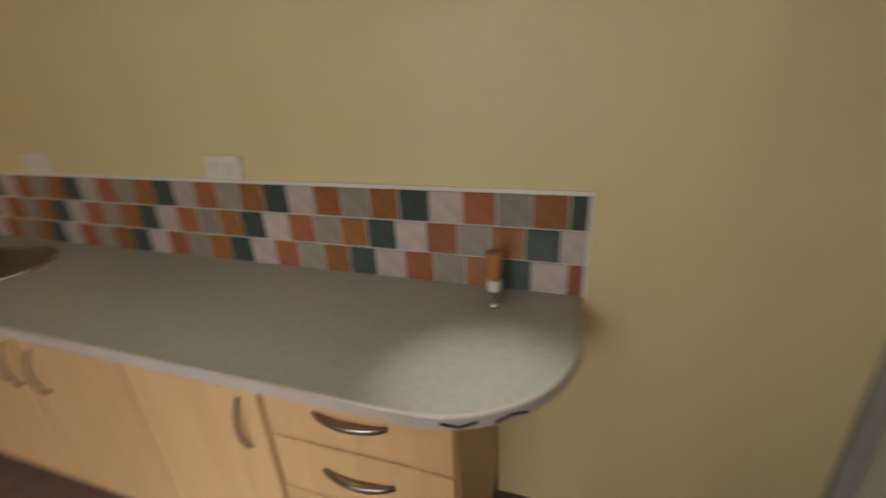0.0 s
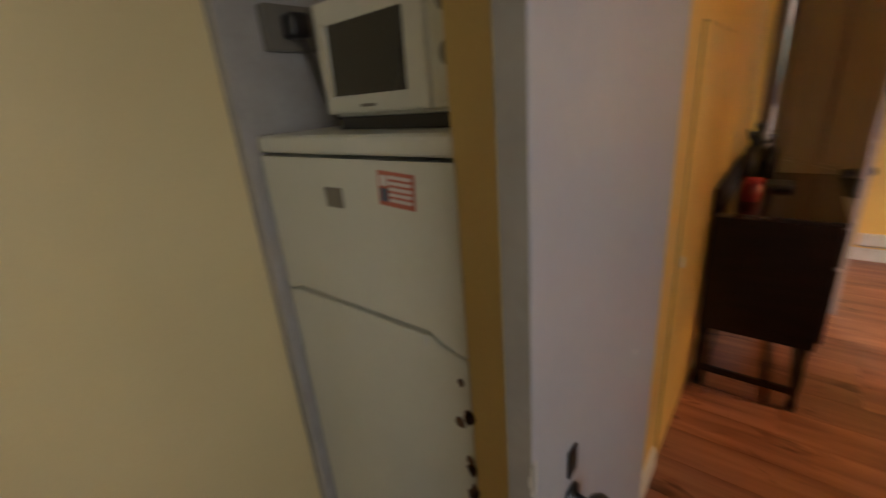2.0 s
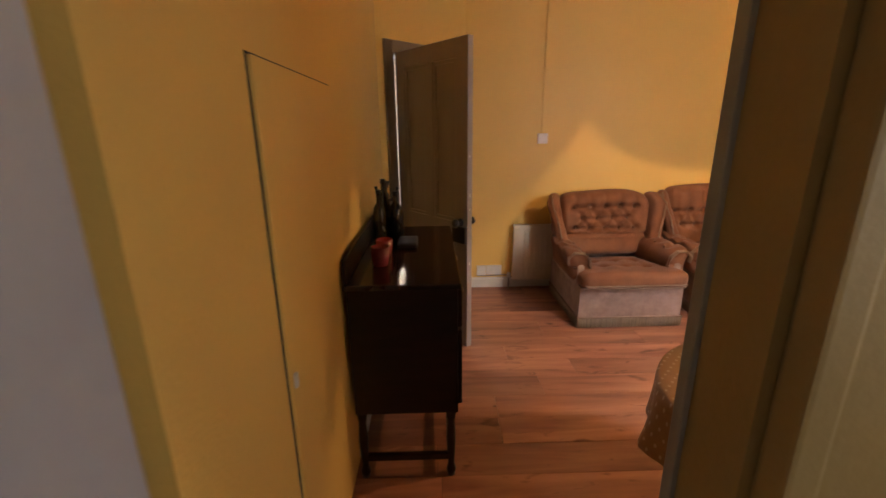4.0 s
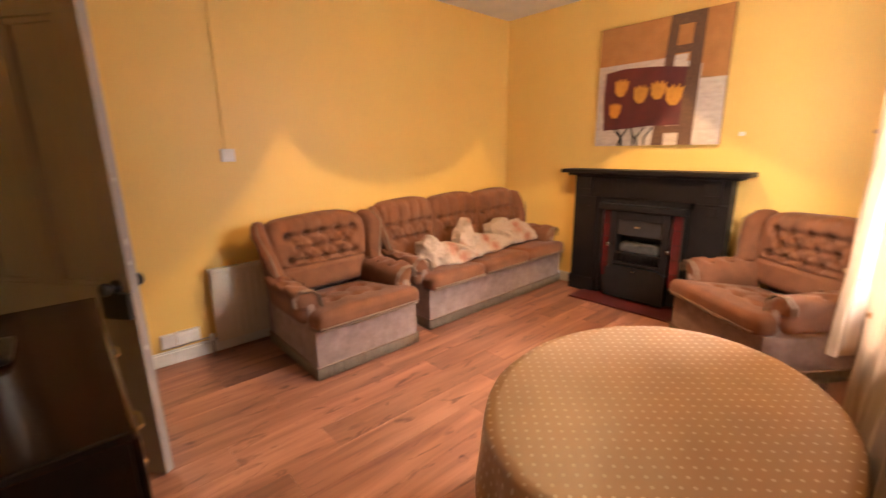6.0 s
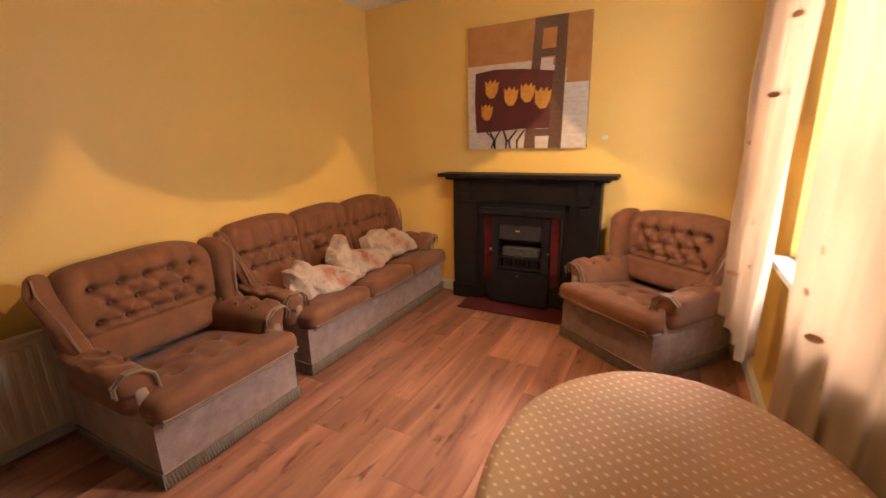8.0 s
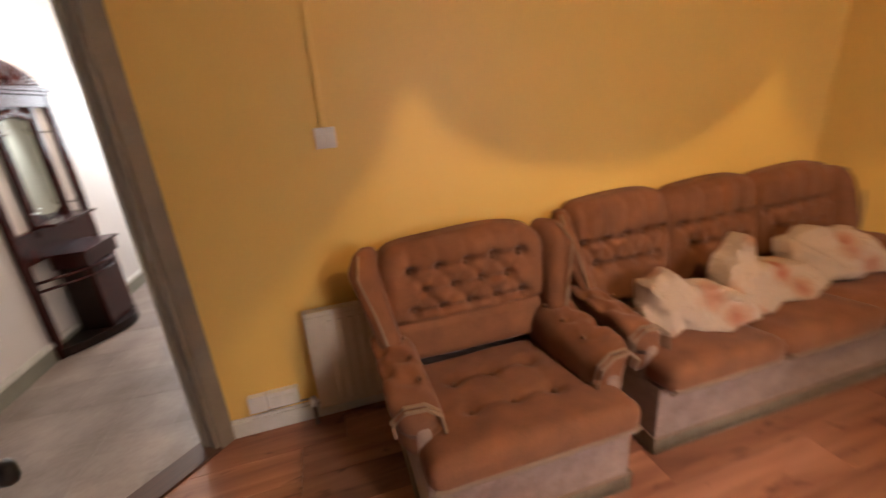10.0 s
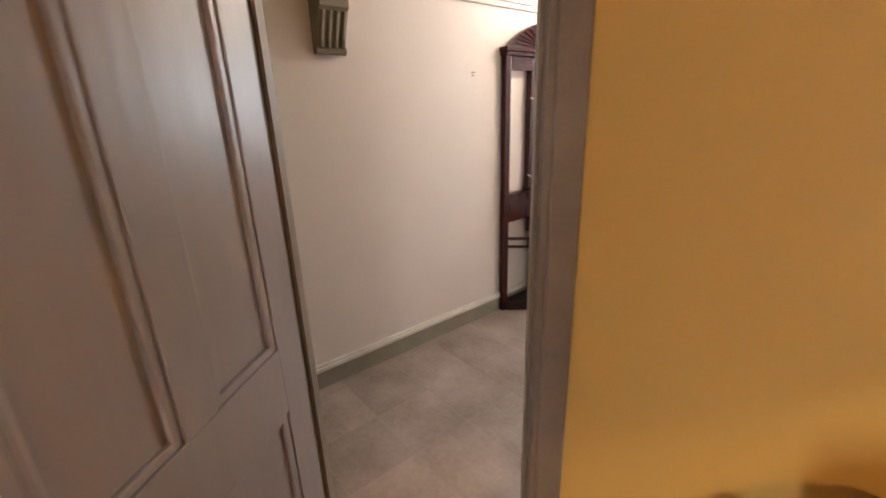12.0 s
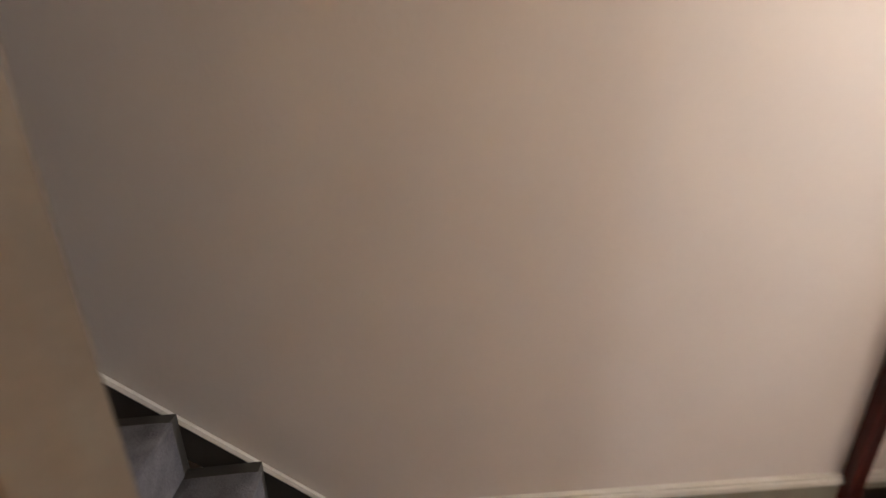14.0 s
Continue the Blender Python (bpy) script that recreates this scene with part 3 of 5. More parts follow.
def door_leaf(name, width, height, m, mat, label, mirror=False):
    """A four-panel door from the hinge along +x, its thickness along +y."""
    ob = thing(name, m, label, "door", kind="structure")
    t, stile, top = 0.042, 0.105, height - 0.11
    mid = width / 2
    pieces = [bx(0, stile, 0, t, 0, height, 0.003), bx(width - stile, width, 0, t, 0, height, 0.003), bx(mid - 0.045, mid + 0.045, 0, t, 0.2, 0.69, 0.002), bx(mid - 0.045, mid + 0.045, 0, t, 0.88, top, 0.002),
              bx(stile, width - stile, 0, t, top, height, 0.002), bx(stile, width - stile, 0, t, 0.69, 0.88, 0.002), bx(stile, width - stile, 0, t, 0, 0.2, 0.002)]
    for nm, piece in zip(("stile", "stile", "muntin", "muntin", "top_rail", "lock_rail", "bottom_rail"), pieces):
        part(nm, piece, mat, ob)
    for x0, x1 in ((stile, mid - 0.045), (mid + 0.045, width - stile)):
        for za, zb in ((0.2, 0.69), (0.88, top)):
            part("panel", bx(x0, x1, 0.017, t - 0.017, za, zb), mat, ob)
            for y0, y1 in ((0.005, 0.018), (t - 0.018, t - 0.005)):
                beads = [bx(x0, x0 + 0.022, y0, y1, za, zb, 0.005), bx(x1 - 0.022, x1, y0, y1, za, zb, 0.005),
                         bx(x0, x1, y0, y1, za, za + 0.022, 0.005), bx(x0, x1, y0, y1, zb - 0.022, zb, 0.005)]
                part("moulding", join(*beads), mat, ob)
    for side in (-1, 1):
        base = -0.001 if side < 0 else t + 0.001
        knob = part("knob", moved(lathe([(0.026, 0), (0.026, 0.006), (0.011, 0.008), (0.010, 0.03), (0.022, 0.036), (0.028, 0.048), (0.026, 0.06), (0.014, 0.068)], 18),
                                  Matrix.Translation((width - 0.06, base, 0.885)) @ Matrix.Rotation(radians(90 if side < 0 else -90), 4, "X")), BLACK_PLASTIC, ob, "glossy black door knob", smooth=True)
    return ob


leaf_angle = math.degrees(math.atan2(1.737 - 2.36, -0.015 + 0.50))
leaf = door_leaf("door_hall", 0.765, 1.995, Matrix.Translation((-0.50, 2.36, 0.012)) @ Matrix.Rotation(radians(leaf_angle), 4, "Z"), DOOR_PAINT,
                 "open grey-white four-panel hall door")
part("rim_lock", bx(0.64, 0.768, -0.026, -0.002, 0.75, 0.86, 0.004), BLACK_PLASTIC, leaf, "black iron rim lock")
for z, h, w in ((0.97, 0.03, 0.006), (1.05, 0.05, 0.005), (0.6, 0.04, 0.006), (1.3, 0.03, 0.004)):
    part("paint_chip", bx(0.7655, 0.7668, 0.016, 0.016 + w, z, z + h * 0.5), WHITE_GLOSS, leaf, "chipped pale paint on the edge")

kitchen_frame = thing("door_frame_kitchen", pose(0.11, WY - 0.12, 0), "grey painted frame of the kitchen doorway", "door frame", kind="structure")
# jamb and architrave carry the wall's painted-in shade too
part("jamb", bx(-0.022, 0.001, -0.004, 0.096, 0, 2.02), OCHRE_SHADED, kitchen_frame, "jamb in the same shade-darkened ochre as the wall")
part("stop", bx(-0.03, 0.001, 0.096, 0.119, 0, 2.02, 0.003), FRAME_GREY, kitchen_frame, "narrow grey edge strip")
part("architrave", bx(-0.01, 0.028, -0.045, -0.005, 0, 2.05, 0.006), OCHRE_SHADED, kitchen_frame)
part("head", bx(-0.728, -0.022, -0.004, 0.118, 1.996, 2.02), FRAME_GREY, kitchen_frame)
kitchen_leaf = thing("door_kitchen", pose(-0.592, -0.53, 0.012, 0, 0, -91), "open pale lilac-grey flush door against the wall end", "door", kind="structure")
part("door_slab", bx(0, 0.62, 0, 0.04, 0, 1.98, 0.003), LILAC_DOOR, kitchen_leaf)
# thin grey face over the lilac slab stands in for shade on the edge
part("lock_edge_shade", bx(0.62, 0.6215, 0.002, 0.038, 0.0, 1.98), FRAME_GREY, kitchen_leaf, "door edge with its shade put in as a grey face")
for side, y in ((1, 0.041), (-1, -0.001)):
    part("knob", moved(lathe([(0.024, 0), (0.024, 0.005), (0.010, 0.008), (0.009, 0.026), (0.02, 0.032), (0.027, 0.044), (0.024, 0.056), (0.012, 0.062)], 18),
                       Matrix.Translation((0.5, y, 0.86)) @ Matrix.Rotation(radians(-90 * side), 4, "X")), BLACK_PLASTIC, kitchen_leaf, "black door knob", smooth=True)
    part("escutcheon", bx(0.485, 0.515, min(y, y + 0.004 * side), max(y, y + 0.004 * side), 0.91, 0.96, 0.001), BLACK_PLASTIC, kitchen_leaf)
rng = random.Random(4)
for i in range(14):
    z = 0.62 + rng.random() * 0.42
    part("paint_chip", bx(0.612, 0.6225, 0.034 + rng.random() * 0.006, 0.0415, z, z + 0.008 + rng.random() * 0.018), WHITE_GLOSS, kitchen_leaf, "chipped white paint")
for y, z in ((0.3, 1.62), (0.18, 0.95)):
    part("paint_chip", bx(y, y + 0.008, 0.0402, 0.0412, z, z + 0.01), WHITE_GLOSS, kitchen_leaf)

cupboard = thing("cupboard_door", pose(LX, 0.03, 0), "flush under-stair cupboard door painted like the wall", "cupboard door", kind="structure")
part("door_slab", bx(0.001, 0.012, 0.006, 0.704, 0.012, 1.64, 0.002), YELLOW, cupboard)
part("gap", join(bx(0.0005, 0.003, 0, 0.006, 0.005, 1.646), bx(0.0005, 0.003, 0.704, 0.71, 0.005, 1.646), bx(0.0005, 0.003, 0, 0.71, 1.64, 1.646)), FRIDGE_SEAL, cupboard, "dark gap around the door")
part("catch", bx(0.012, 0.022, 0.016, 0.03, 0.86, 0.9, 0.003), WHITE_GLOSS, cupboard)

# window
win = thing("window_1", pose(1.25, WY - 0.12, 0.9), "white painted sash window behind the curtains", "window", kind="structure")
part("window_frame", join(bx(0, 1.37, 0.02, 0.07, 0, 0.06), bx(0, 1.37, 0.02, 0.07, 1.29, 1.35), bx(0, 0.06, 0.02, 0.07, 0.06, 1.29), bx(1.31, 1.37, 0.02, 0.07, 0.06, 1.29), bx(0.06, 1.31, 0.025, 0.065, 0.65, 0.7)), WHITE_GLOSS, win)
for za, zb in ((0.06, 0.65), (0.7, 1.29)):
    pane = part("pane", bx(0.06, 1.31, 0.042, 0.048, za, zb), GLASS, win)
    pane.visible_shadow = False
part("window_sill", bx(-0.04, 1.41, 0.07, 0.2, -0.035, 0.0, 0.006), WHITE_GLOSS, win)
kwin = thing("window_2", pose(1.3, -2.92, 1.05), "white kitchen window", "window", kind="structure")
part("window_frame", join(bx(0.03, 0.09, 0, 1.1, 0, 0.05), bx(0.03, 0.09, 0, 1.1, 1.0, 1.05), bx(0.03, 0.09, 0, 0.05, 0.05, 1.0), bx(0.03, 0.09, 1.05, 1.1, 0.05, 1.0), bx(0.035, 0.085, 0.53, 0.57, 0.05, 1.0)), WHITE_GLOSS, kwin)
hwin = thing("door_front", pose(hall_x(6.6) + 0.3, 6.6, 0), "white front door with a glazed upper panel", "door", kind="structure")
part("window_frame", join(bx(0, 0.8, 0.02, 0.07, 0.9, 0.96), bx(0, 0.8, 0.02, 0.07, 2.04, 2.1), bx(0, 0.06, 0.02, 0.07, 0.96, 2.04), bx(0.74, 0.8, 0.02, 0.07, 0.96, 2.04)), WHITE_GLOSS, hwin)
sky_card = structure("backdrop", bx(-2.5, 6, -6.2, -6.1, -1, 6), OUTSIDE, "bright overcast sky outside the window", "backdrop")


# ---- upholstery ----
def tufts(p, spots, depth, wide):
    """How deep the buttoned cloth lies at p, from the buttons and the folds between them."""
    low = 0.0
    for s in spots:
        d = math.hypot(p[0] - s[0], p[1] - s[1])
        low = max(low, depth * math.exp(-(d / wide) ** 2))
    return low


def crease(p, spots, depth, wide, reach):
    low = 0.0
    for i, a in enumerate(spots):
        for b in spots[i + 1:]:
            ab = (b[0] - a[0], b[1] - a[1])
            l2 = ab[0] ** 2 + ab[1] ** 2
            if l2 > reach ** 2:
                continue
            t = max(0, min(1, ((p[0] - a[0]) * ab[0] + (p[1] - a[1]) * ab[1]) / l2))
            d = math.hypot(p[0] - a[0] - t * ab[0], p[1] - a[1] - t * ab[1])
            low = max(low, depth * math.exp(-(d / wide) ** 2))
    return low


def seat_back(w, z0, z1, y, lean, spots, n=26, bow=0.02, seam=None, shoulder=0.03):
    """A leaning, buttoned back cushion with rounded shoulders; buttons in (x, z), a plain pad below the seam."""
    hz = (z1 - z0) / 2
    top_row = max(z for _, z in spots)
    firsts = [x for x, z in spots if z > top_row - 0.01]
    low_row = min(z for _, z in spots)
    lasts = [x for x, z in spots if z < low_row + 0.01]

    def fn(p):
        x, yy, z = p
        world_z = z + (z0 + z1) / 2
        if yy < 0:
            fade = max(0.0, min(1.0, (w / 2 - abs(x)) / 0.03)) * max(0.0, min(1.0, (hz - abs(z)) / 0.03))
            push = max(tufts((x, world_z), spots, 0.068, 0.027), crease((x, world_z), spots, 0.022, 0.02, 0.165))
            if world_z > top_row:
                push = max([push] + [0.016 * math.exp(-((x - f) / 0.018) ** 2) for f in firsts])
            if seam and world_z < low_row:
                push = max([push] + [0.012 * math.exp(-((x - f * 0.95) / 0.02) ** 2) for f in lasts])
                push -= 0.03 * math.sin(math.pi * max(0.0, min(1.0, (world_z - z0) / (seam - z0))))
            if seam:
                push = max(push, 0.022 * math.exp(-((world_z - seam) / 0.014) ** 2))
            yy += push * fade - 0.02 * math.cos(math.pi * x / w) * fade
        if z > 0:
            z += (bow * (1 - (2 * x / w) ** 2) - shoulder * abs(2 * x / w) ** 6) * (z / hz) + 0.006 * math.sin(9 * x)
        return Vector((x, yy + lean * (z + hz), z))
    return soft(w / 2, 0.1, hz, 0.075, n, (0, y, (z0 + z1) / 2), fn)


def arm_shape(length, z_top, spots, flare, n=16):
    """A padded, outward-rolled arm along y; flare is the side to which it rolls."""
    def fn(p):
        x, y, z = p
        if z > 0:
            push = tufts((x * 0.8, y), spots, 0.03, 0.03) + crease((x * 0.8, y), spots, 0.01, 0.02, 0.2)
            z -= push
        roll = max(0.0, (z + 0.02) / 0.13)
        x += flare * 0.045 * roll ** 2
        z -= 0.018 * max(0, -y / (length / 2)) ** 2 * (1 if z > 0 else 0)
        return Vector((x, y, z))
    return soft(0.085, length / 2, 0.13, 0.075, n, (0, 0, z_top - 0.13), fn)


def buttons(parent, places, r=0.012):
    for c in places:
        part("button", soft(r, r, r, r, 3, c), BUTTON, parent, "covered velvet button", smooth=True)


def fringe(parent, x0, x1, y0, y1, z=0.085):
    """A strip of hanging fringe round the front and the sides, as wavy cloth."""
    path = []
    for a, b in (((x0, y1), (x0, y0)), ((x0, y0), (x1, y0)), ((x1, y0), (x1, y1))):
        steps = max(2, int(math.hypot(b[0] - a[0], b[1] - a[1]) / 0.008))
        path += [(a[0] + (b[0] - a[0]) * i / steps, a[1] + (b[1] - a[1]) * i / steps) for i in range(steps)]
    path.append((x1, y1))
    bm = bmesh.new()
    rows = []
    for i, (x, y) in enumerate(path):
        w = 0.004 * (1 if i % 2 else -1)
        nx, ny = (0, 1) if y == y0 else ((1 if x == x0 else -1), 0)
        rows.append([bm.verts.new((x, y, z)), bm.verts.new((x + nx * w * 0.3, y + ny * w * 0.3, z * 0.6)), bm.verts.new((x - nx * w, y - ny * w, 0.004 + 0.006 * ((i * 7) % 5) / 5))])
    for a, b in zip(rows, rows[1:]):
        bm.faces.new((a[0], b[0], b[1], a[1]))
        bm.faces.new((a[1], b[1], b[2], a[2]))
    bmesh.ops.solidify(bm, geom=bm.faces[:], thickness=0.003)
    part("fringe", bm, FRINGE, parent, "beige bullion fringe")
    part("fringe_band", tube([(x0, y1, z), (x0, y0, z), (x1, y0, z), (x1, y1, z)], 0.007, 6), PIPING, parent)


def easy_seat(name, m, label, category, width, seats, group):
    """A wing-backed, button-backed seat on a skirted base; front to -y, the back legs' line at y = 0.86."""
    ob = thing(name, m, label, category, group)
    inner = width - 0.02
    h = width / 2
    part("base", soft(h, 0.40, 0.16, 0.02, 5, (0, 0.43, 0.175)), VELVET_PALE, ob, "brushed pale velvet base", smooth=False)
    fringe(ob, -h - 0.004, h + 0.004, 0.024, 0.82)
    sw = width / seats
    for i in range(seats):
        cx = -h + sw * (i + 0.5)
        spots = [(cx + dx, yy) for yy in (0.2, 0.42) for dx in ((-0.17, 0.0, 0.17) if seats == 1 else (-0.14, 0.14))] if seats == 1 else []

        def fn(p, cx=cx, spots=spots):
            x, y, z = p
            if z > 0:
                z += 0.02 * math.cos(math.pi * x / sw) * math.cos(math.pi * (y) / 0.8)
                z -= tufts((x + cx, y + 0.31), spots, 0.035, 0.035) + crease((x + cx, y + 0.31), spots, 0.009, 0.02, 0.25)
                z += 0.006 * math.sin(11 * x + 3 * i) * math.sin(8 * y)
            return Vector((x, y, z - 0.085 * (y + 0.345) / 0.69))
        cushion = part("seat_cushion", soft(sw / 2 - 0.004, 0.345, 0.065, 0.055, 40 if seats == 1 else 20, (cx, 0.31, 0.395), fn), VELVET, ob, smooth=True)
        part("piping", tube([(cx - sw / 2 + 0.02, -0.026, 0.36), (cx, -0.034, 0.358), (cx + sw / 2 - 0.02, -0.026, 0.36)], 0.007, 6), PIPING, cushion)
        part("piping", tube([(cx - sw / 2 + 0.02, -0.012, 0.335), (cx, -0.018, 0.333), (cx + sw / 2 - 0.02, -0.012, 0.335)], 0.007, 6), PIPING, cushion)
        buttons(cushion, [(x, y, 0.443 - 0.085 * (y + 0.035) / 0.69) for x, y in spots])
        bs = [(cx + dx, zz) for zz, row in ((0.815, (-0.26, -0.13, 0.0, 0.13, 0.26)), (0.725, (-0.195, -0.065, 0.065, 0.195)), (0.64, (-0.26, -0.13, 0.0, 0.13, 0.26))) for dx in row] if seats == 1 \
            else [(cx + dx, zz) for zz, row in ((0.76, (-0.24, -0.12, 0.0, 0.12, 0.24)), (0.64, (-0.18, -0.06, 0.06, 0.18))) for dx in row]
        local = [(x - cx, z) for x, z in bs]
        back = part("backrest", moved(seat_back(sw - (0.0 if seats == 1 else 0.004), 0.40, 0.935 if seats == 1 else 0.96, 0.69, 0.14, local, 56, seam=0.595 if seats == 1 else None, shoulder=0.05 if seats == 1 else 0.02), Matrix.Translation((cx, 0, 0))), VELVET, ob, smooth=True)
        buttons(back, [(x, 0.618 + 0.14 * (z - 0.4), z) for x, z in bs], 0.011)
    for s in (-1, 1):
        ax = s * (h - 0.035)
        spots = [(-0.025 * s, yy) for yy in (-0.13, 0.02, 0.17)] + [(0.03 * s, yy) for yy in (-0.06, 0.09)]
        arm = part("arm", moved(arm_shape(0.56, 0.595, spots, s), Matrix.Translation((ax, 0.40, 0))), VELVET, ob, smooth=True)
        part("arm_panel", soft(0.035, 0.29, 0.1, 0.03, 4, (s * (h - 0.03), 0.40, 0.39)), VELVET_PALE, arm)
        for k in (0.0, 0.028):
            part("piping", tube([(ax - s * 0.07, 0.112 + k, 0.45), (ax - s * 0.055, 0.105 + k, 0.53), (ax - s * 0.01, 0.102 + k, 0.572), (ax + s * 0.06, 0.105 + k, 0.575), (ax + s * 0.105, 0.112 + k, 0.53), (ax + s * 0.1, 0.12 + k, 0.48)], 0.007, 6), PIPING, arm)
        buttons(arm, [(ax + x * 1.1, 0.40 + y, 0.573) for x, y in spots], 0.01)

        def wing_fn(p, s=s):
            x, y, z = p
            t = (z + 0.2) / 0.4
            y2 = y * (1.0 - 0.35 * t) + 0.09 * t
            return Vector((x + s * 0.08 * (1 - (y + 0.13) / 0.26) * t + s * 0.025 * t, y2, z - 0.05 * max(0.0, -y / 0.13) * max(0.0, t)))
        wing = part("wing", soft(0.05, 0.13, 0.2, 0.045, 10, (s * (h - 0.015), 0.62, 0.735), wing_fn), VELVET, ob, smooth=True)
        part("piping", tube([(s * (h + 0.005), 0.505, 0.56), (s * (h + 0.04), 0.53, 0.72), (s * (h + 0.085), 0.58, 0.86), (s * (h + 0.065), 0.68, 0.925)], 0.006, 6), PIPING, wing)
    part("back_panel", soft(h - 0.01, 0.05, 0.27, 0.03, 4, (0, 0.81, 0.60)), VELVET_PALE, ob)
    return ob


easy_seat("armchair", pose(1.238, 2.0, 0), "brown velvet button-back armchair beside the radiator", "armchair", 0.80, 1, "velvet suite")
easy_seat("sofa", pose(2.765, 2.10, 0), "brown velvet three-seat sofa with crumpled cloths on it", "sofa", 1.84, 3, "velvet suite")
face = math.degrees(math.atan2(0.87 - 0.14, 3.14 - 2.61))
arm2 = easy_seat("armchair", pose(2.875, 0.505, 0, 0, 0, 0), "brown velvet button-back armchair beside the fireplace", "armchair", 0.80, 1, "velvet suite")
arm2.matrix_world = pose(2.885, 0.495, 0, 0, 0, face + 180)


def crumpled(name, m, label, w, h, seed, peak, side):
    """A limp printed cushion slumped against the back, its upper corner drawn to a point; side says where."""
    ob = thing(name, m, label, "cushion", "printed cushions")

    def fn(p):
        x, y, z = p
        t = max(0.0, (z + h / 2) / h)
        u = x / (w / 2)
        lift = math.exp(-((u - side) / 0.42) ** 2)
        z = z * (1 - peak * 0.6 * (1 - lift) * t) - peak * 0.3 * h * (1 - lift) * t
        x = x * (1 - 0.3 * peak * t ** 2) + 0.06 * side * t * peak
        y = y * (1 - 0.55 * t) + 0.1 * t
        q = Vector((x * 6 + seed, y * 3, z * 6))
        fold = (1 - abs(noise.noise(q)) * 3.2) * 0.034 + (1 - abs(noise.noise(q * 2.3 + Vector((7, 0, 0)))) * 3) * 0.009
        return Vector((x + fold * 0.4 * u, y - fold if y < 0.02 + 0.1 * t else y, z + fold * 0.5 * t))
    part("cushion_cover", soft(w / 2, 0.1, h / 2, 0.04, 34, (0, 0, h / 2), fn), PRINTED, ob, smooth=True)
    return ob


crumpled("cushion", pose(2.22, 2.34, 0.448, 0, 0, -12), "crumpled cream floral cushion on the sofa", 0.52, 0.24, 3, 0.7, -0.5)
crumpled("cushion", pose(2.69, 2.38, 0.448, 0, 0, 4), "crumpled cream floral cushion on the sofa", 0.6, 0.33, 8, 0.95, -0.45)
crumpled("cushion", pose(3.24, 2.42, 0.448, -8, 0, 0), "plump cream floral cushion at the sofa's end", 0.58, 0.26, 5, 0.25, -0.3)


# ---- radiator, sockets, switch ----
rad = thing("radiator", pose(0.49, SY, 0), "cream panel radiator half hidden by the armchair", "radiator")
part("panel", bx(0, 1.2, -0.075, -0.055, 0.09, 0.6, 0.006), RADIATOR, rad)
for i in range(21):
    part("flute", bx(0.1 + i * 0.05, 0.13 + i * 0.05, -0.081, -0.07, 0.12, 0.57, 0.006), RADIATOR, rad)
part("top_grille", bx(0, 1.2, -0.078, -0.03, 0.6, 0.625, 0.004), RADIATOR, rad)
part("bracket", bx(0.15, 0.19, -0.06, -0.001, 0.1, 0.58), RADIATOR, rad)
part("bracket", bx(1.0, 1.04, -0.06, -0.001, 0.1, 0.58), RADIATOR, rad)
part("valve", tube([(-0.03, -0.06, 0.0), (-0.03, -0.06, 0.11), (0.0, -0.06, 0.12)], 0.009, 8), STEEL, rad, "dull metal pipe")
part("valve_cap", moved(lathe([(0.018, 0), (0.02, 0.03), (0.014, 0.045)], 14), Matrix.Translation((-0.03, -0.06, 0.115))), PLASTIC_WHITE, rad, "white valve cap", smooth=True)

switch = thing("light_switch", pose(0.73, SY, 1.393), "white double light switch on a surface box", "switch")
part("box", bx(-0.043, 0.043, -0.03, 0, -0.043, 0.043, 0.004), PLASTIC_WHITE, switch)
for x in (-0.018, 0.018):
    part("rocker", bx(x - 0.012, x + 0.012, -0.036, -0.0301, -0.018, 0.018, 0.002), PLASTIC_WHITE, switch)
structure("conduit", bx(0.718, 0.742, SY - 0.014, SY - 0.001, 1.437, CEIL - 0.001, 0.003), YELLOW, "painted cable conduit above the switch", "conduit")
sock = thing("socket", pose(0.16, SY, 0.13), "white surface-mounted double socket and junction box", "socket")
part("small_box", bx(0, 0.085, -0.035, 0, 0.0, 0.09, 0.004), PLASTIC_WHITE, sock)
part("double_box", bx(0.09, 0.235, -0.035, 0, 0.004, 0.092, 0.004), PLASTIC_WHITE, sock)
part("cable", tube([(0.0, -0.012, -0.008), (0.1, -0.014, -0.012), (0.24, -0.012, -0.006), (0.3, -0.01, -0.01)], 0.005, 6), FRAME_GREY, sock)
for x in (0.105, 0.175):
    part("outlet", bx(x, x + 0.045, -0.038, -0.0351, 0.02, 0.07, 0.002), WHITE_GLOSS, sock)
structure("wall_hook", bx(FX - 0.012, FX - 0.001, 0.63, 0.67, 1.475, 1.505, 0.002), PLASTIC_WHITE, "small white wall plate", "hook")

# ---- fireplace ----
fire = thing("fireplace", pose(FX, 1.29, 0, 0, 0, -90), "black slate fireplace with a cast-iron insert and red tiles", "fireplace")
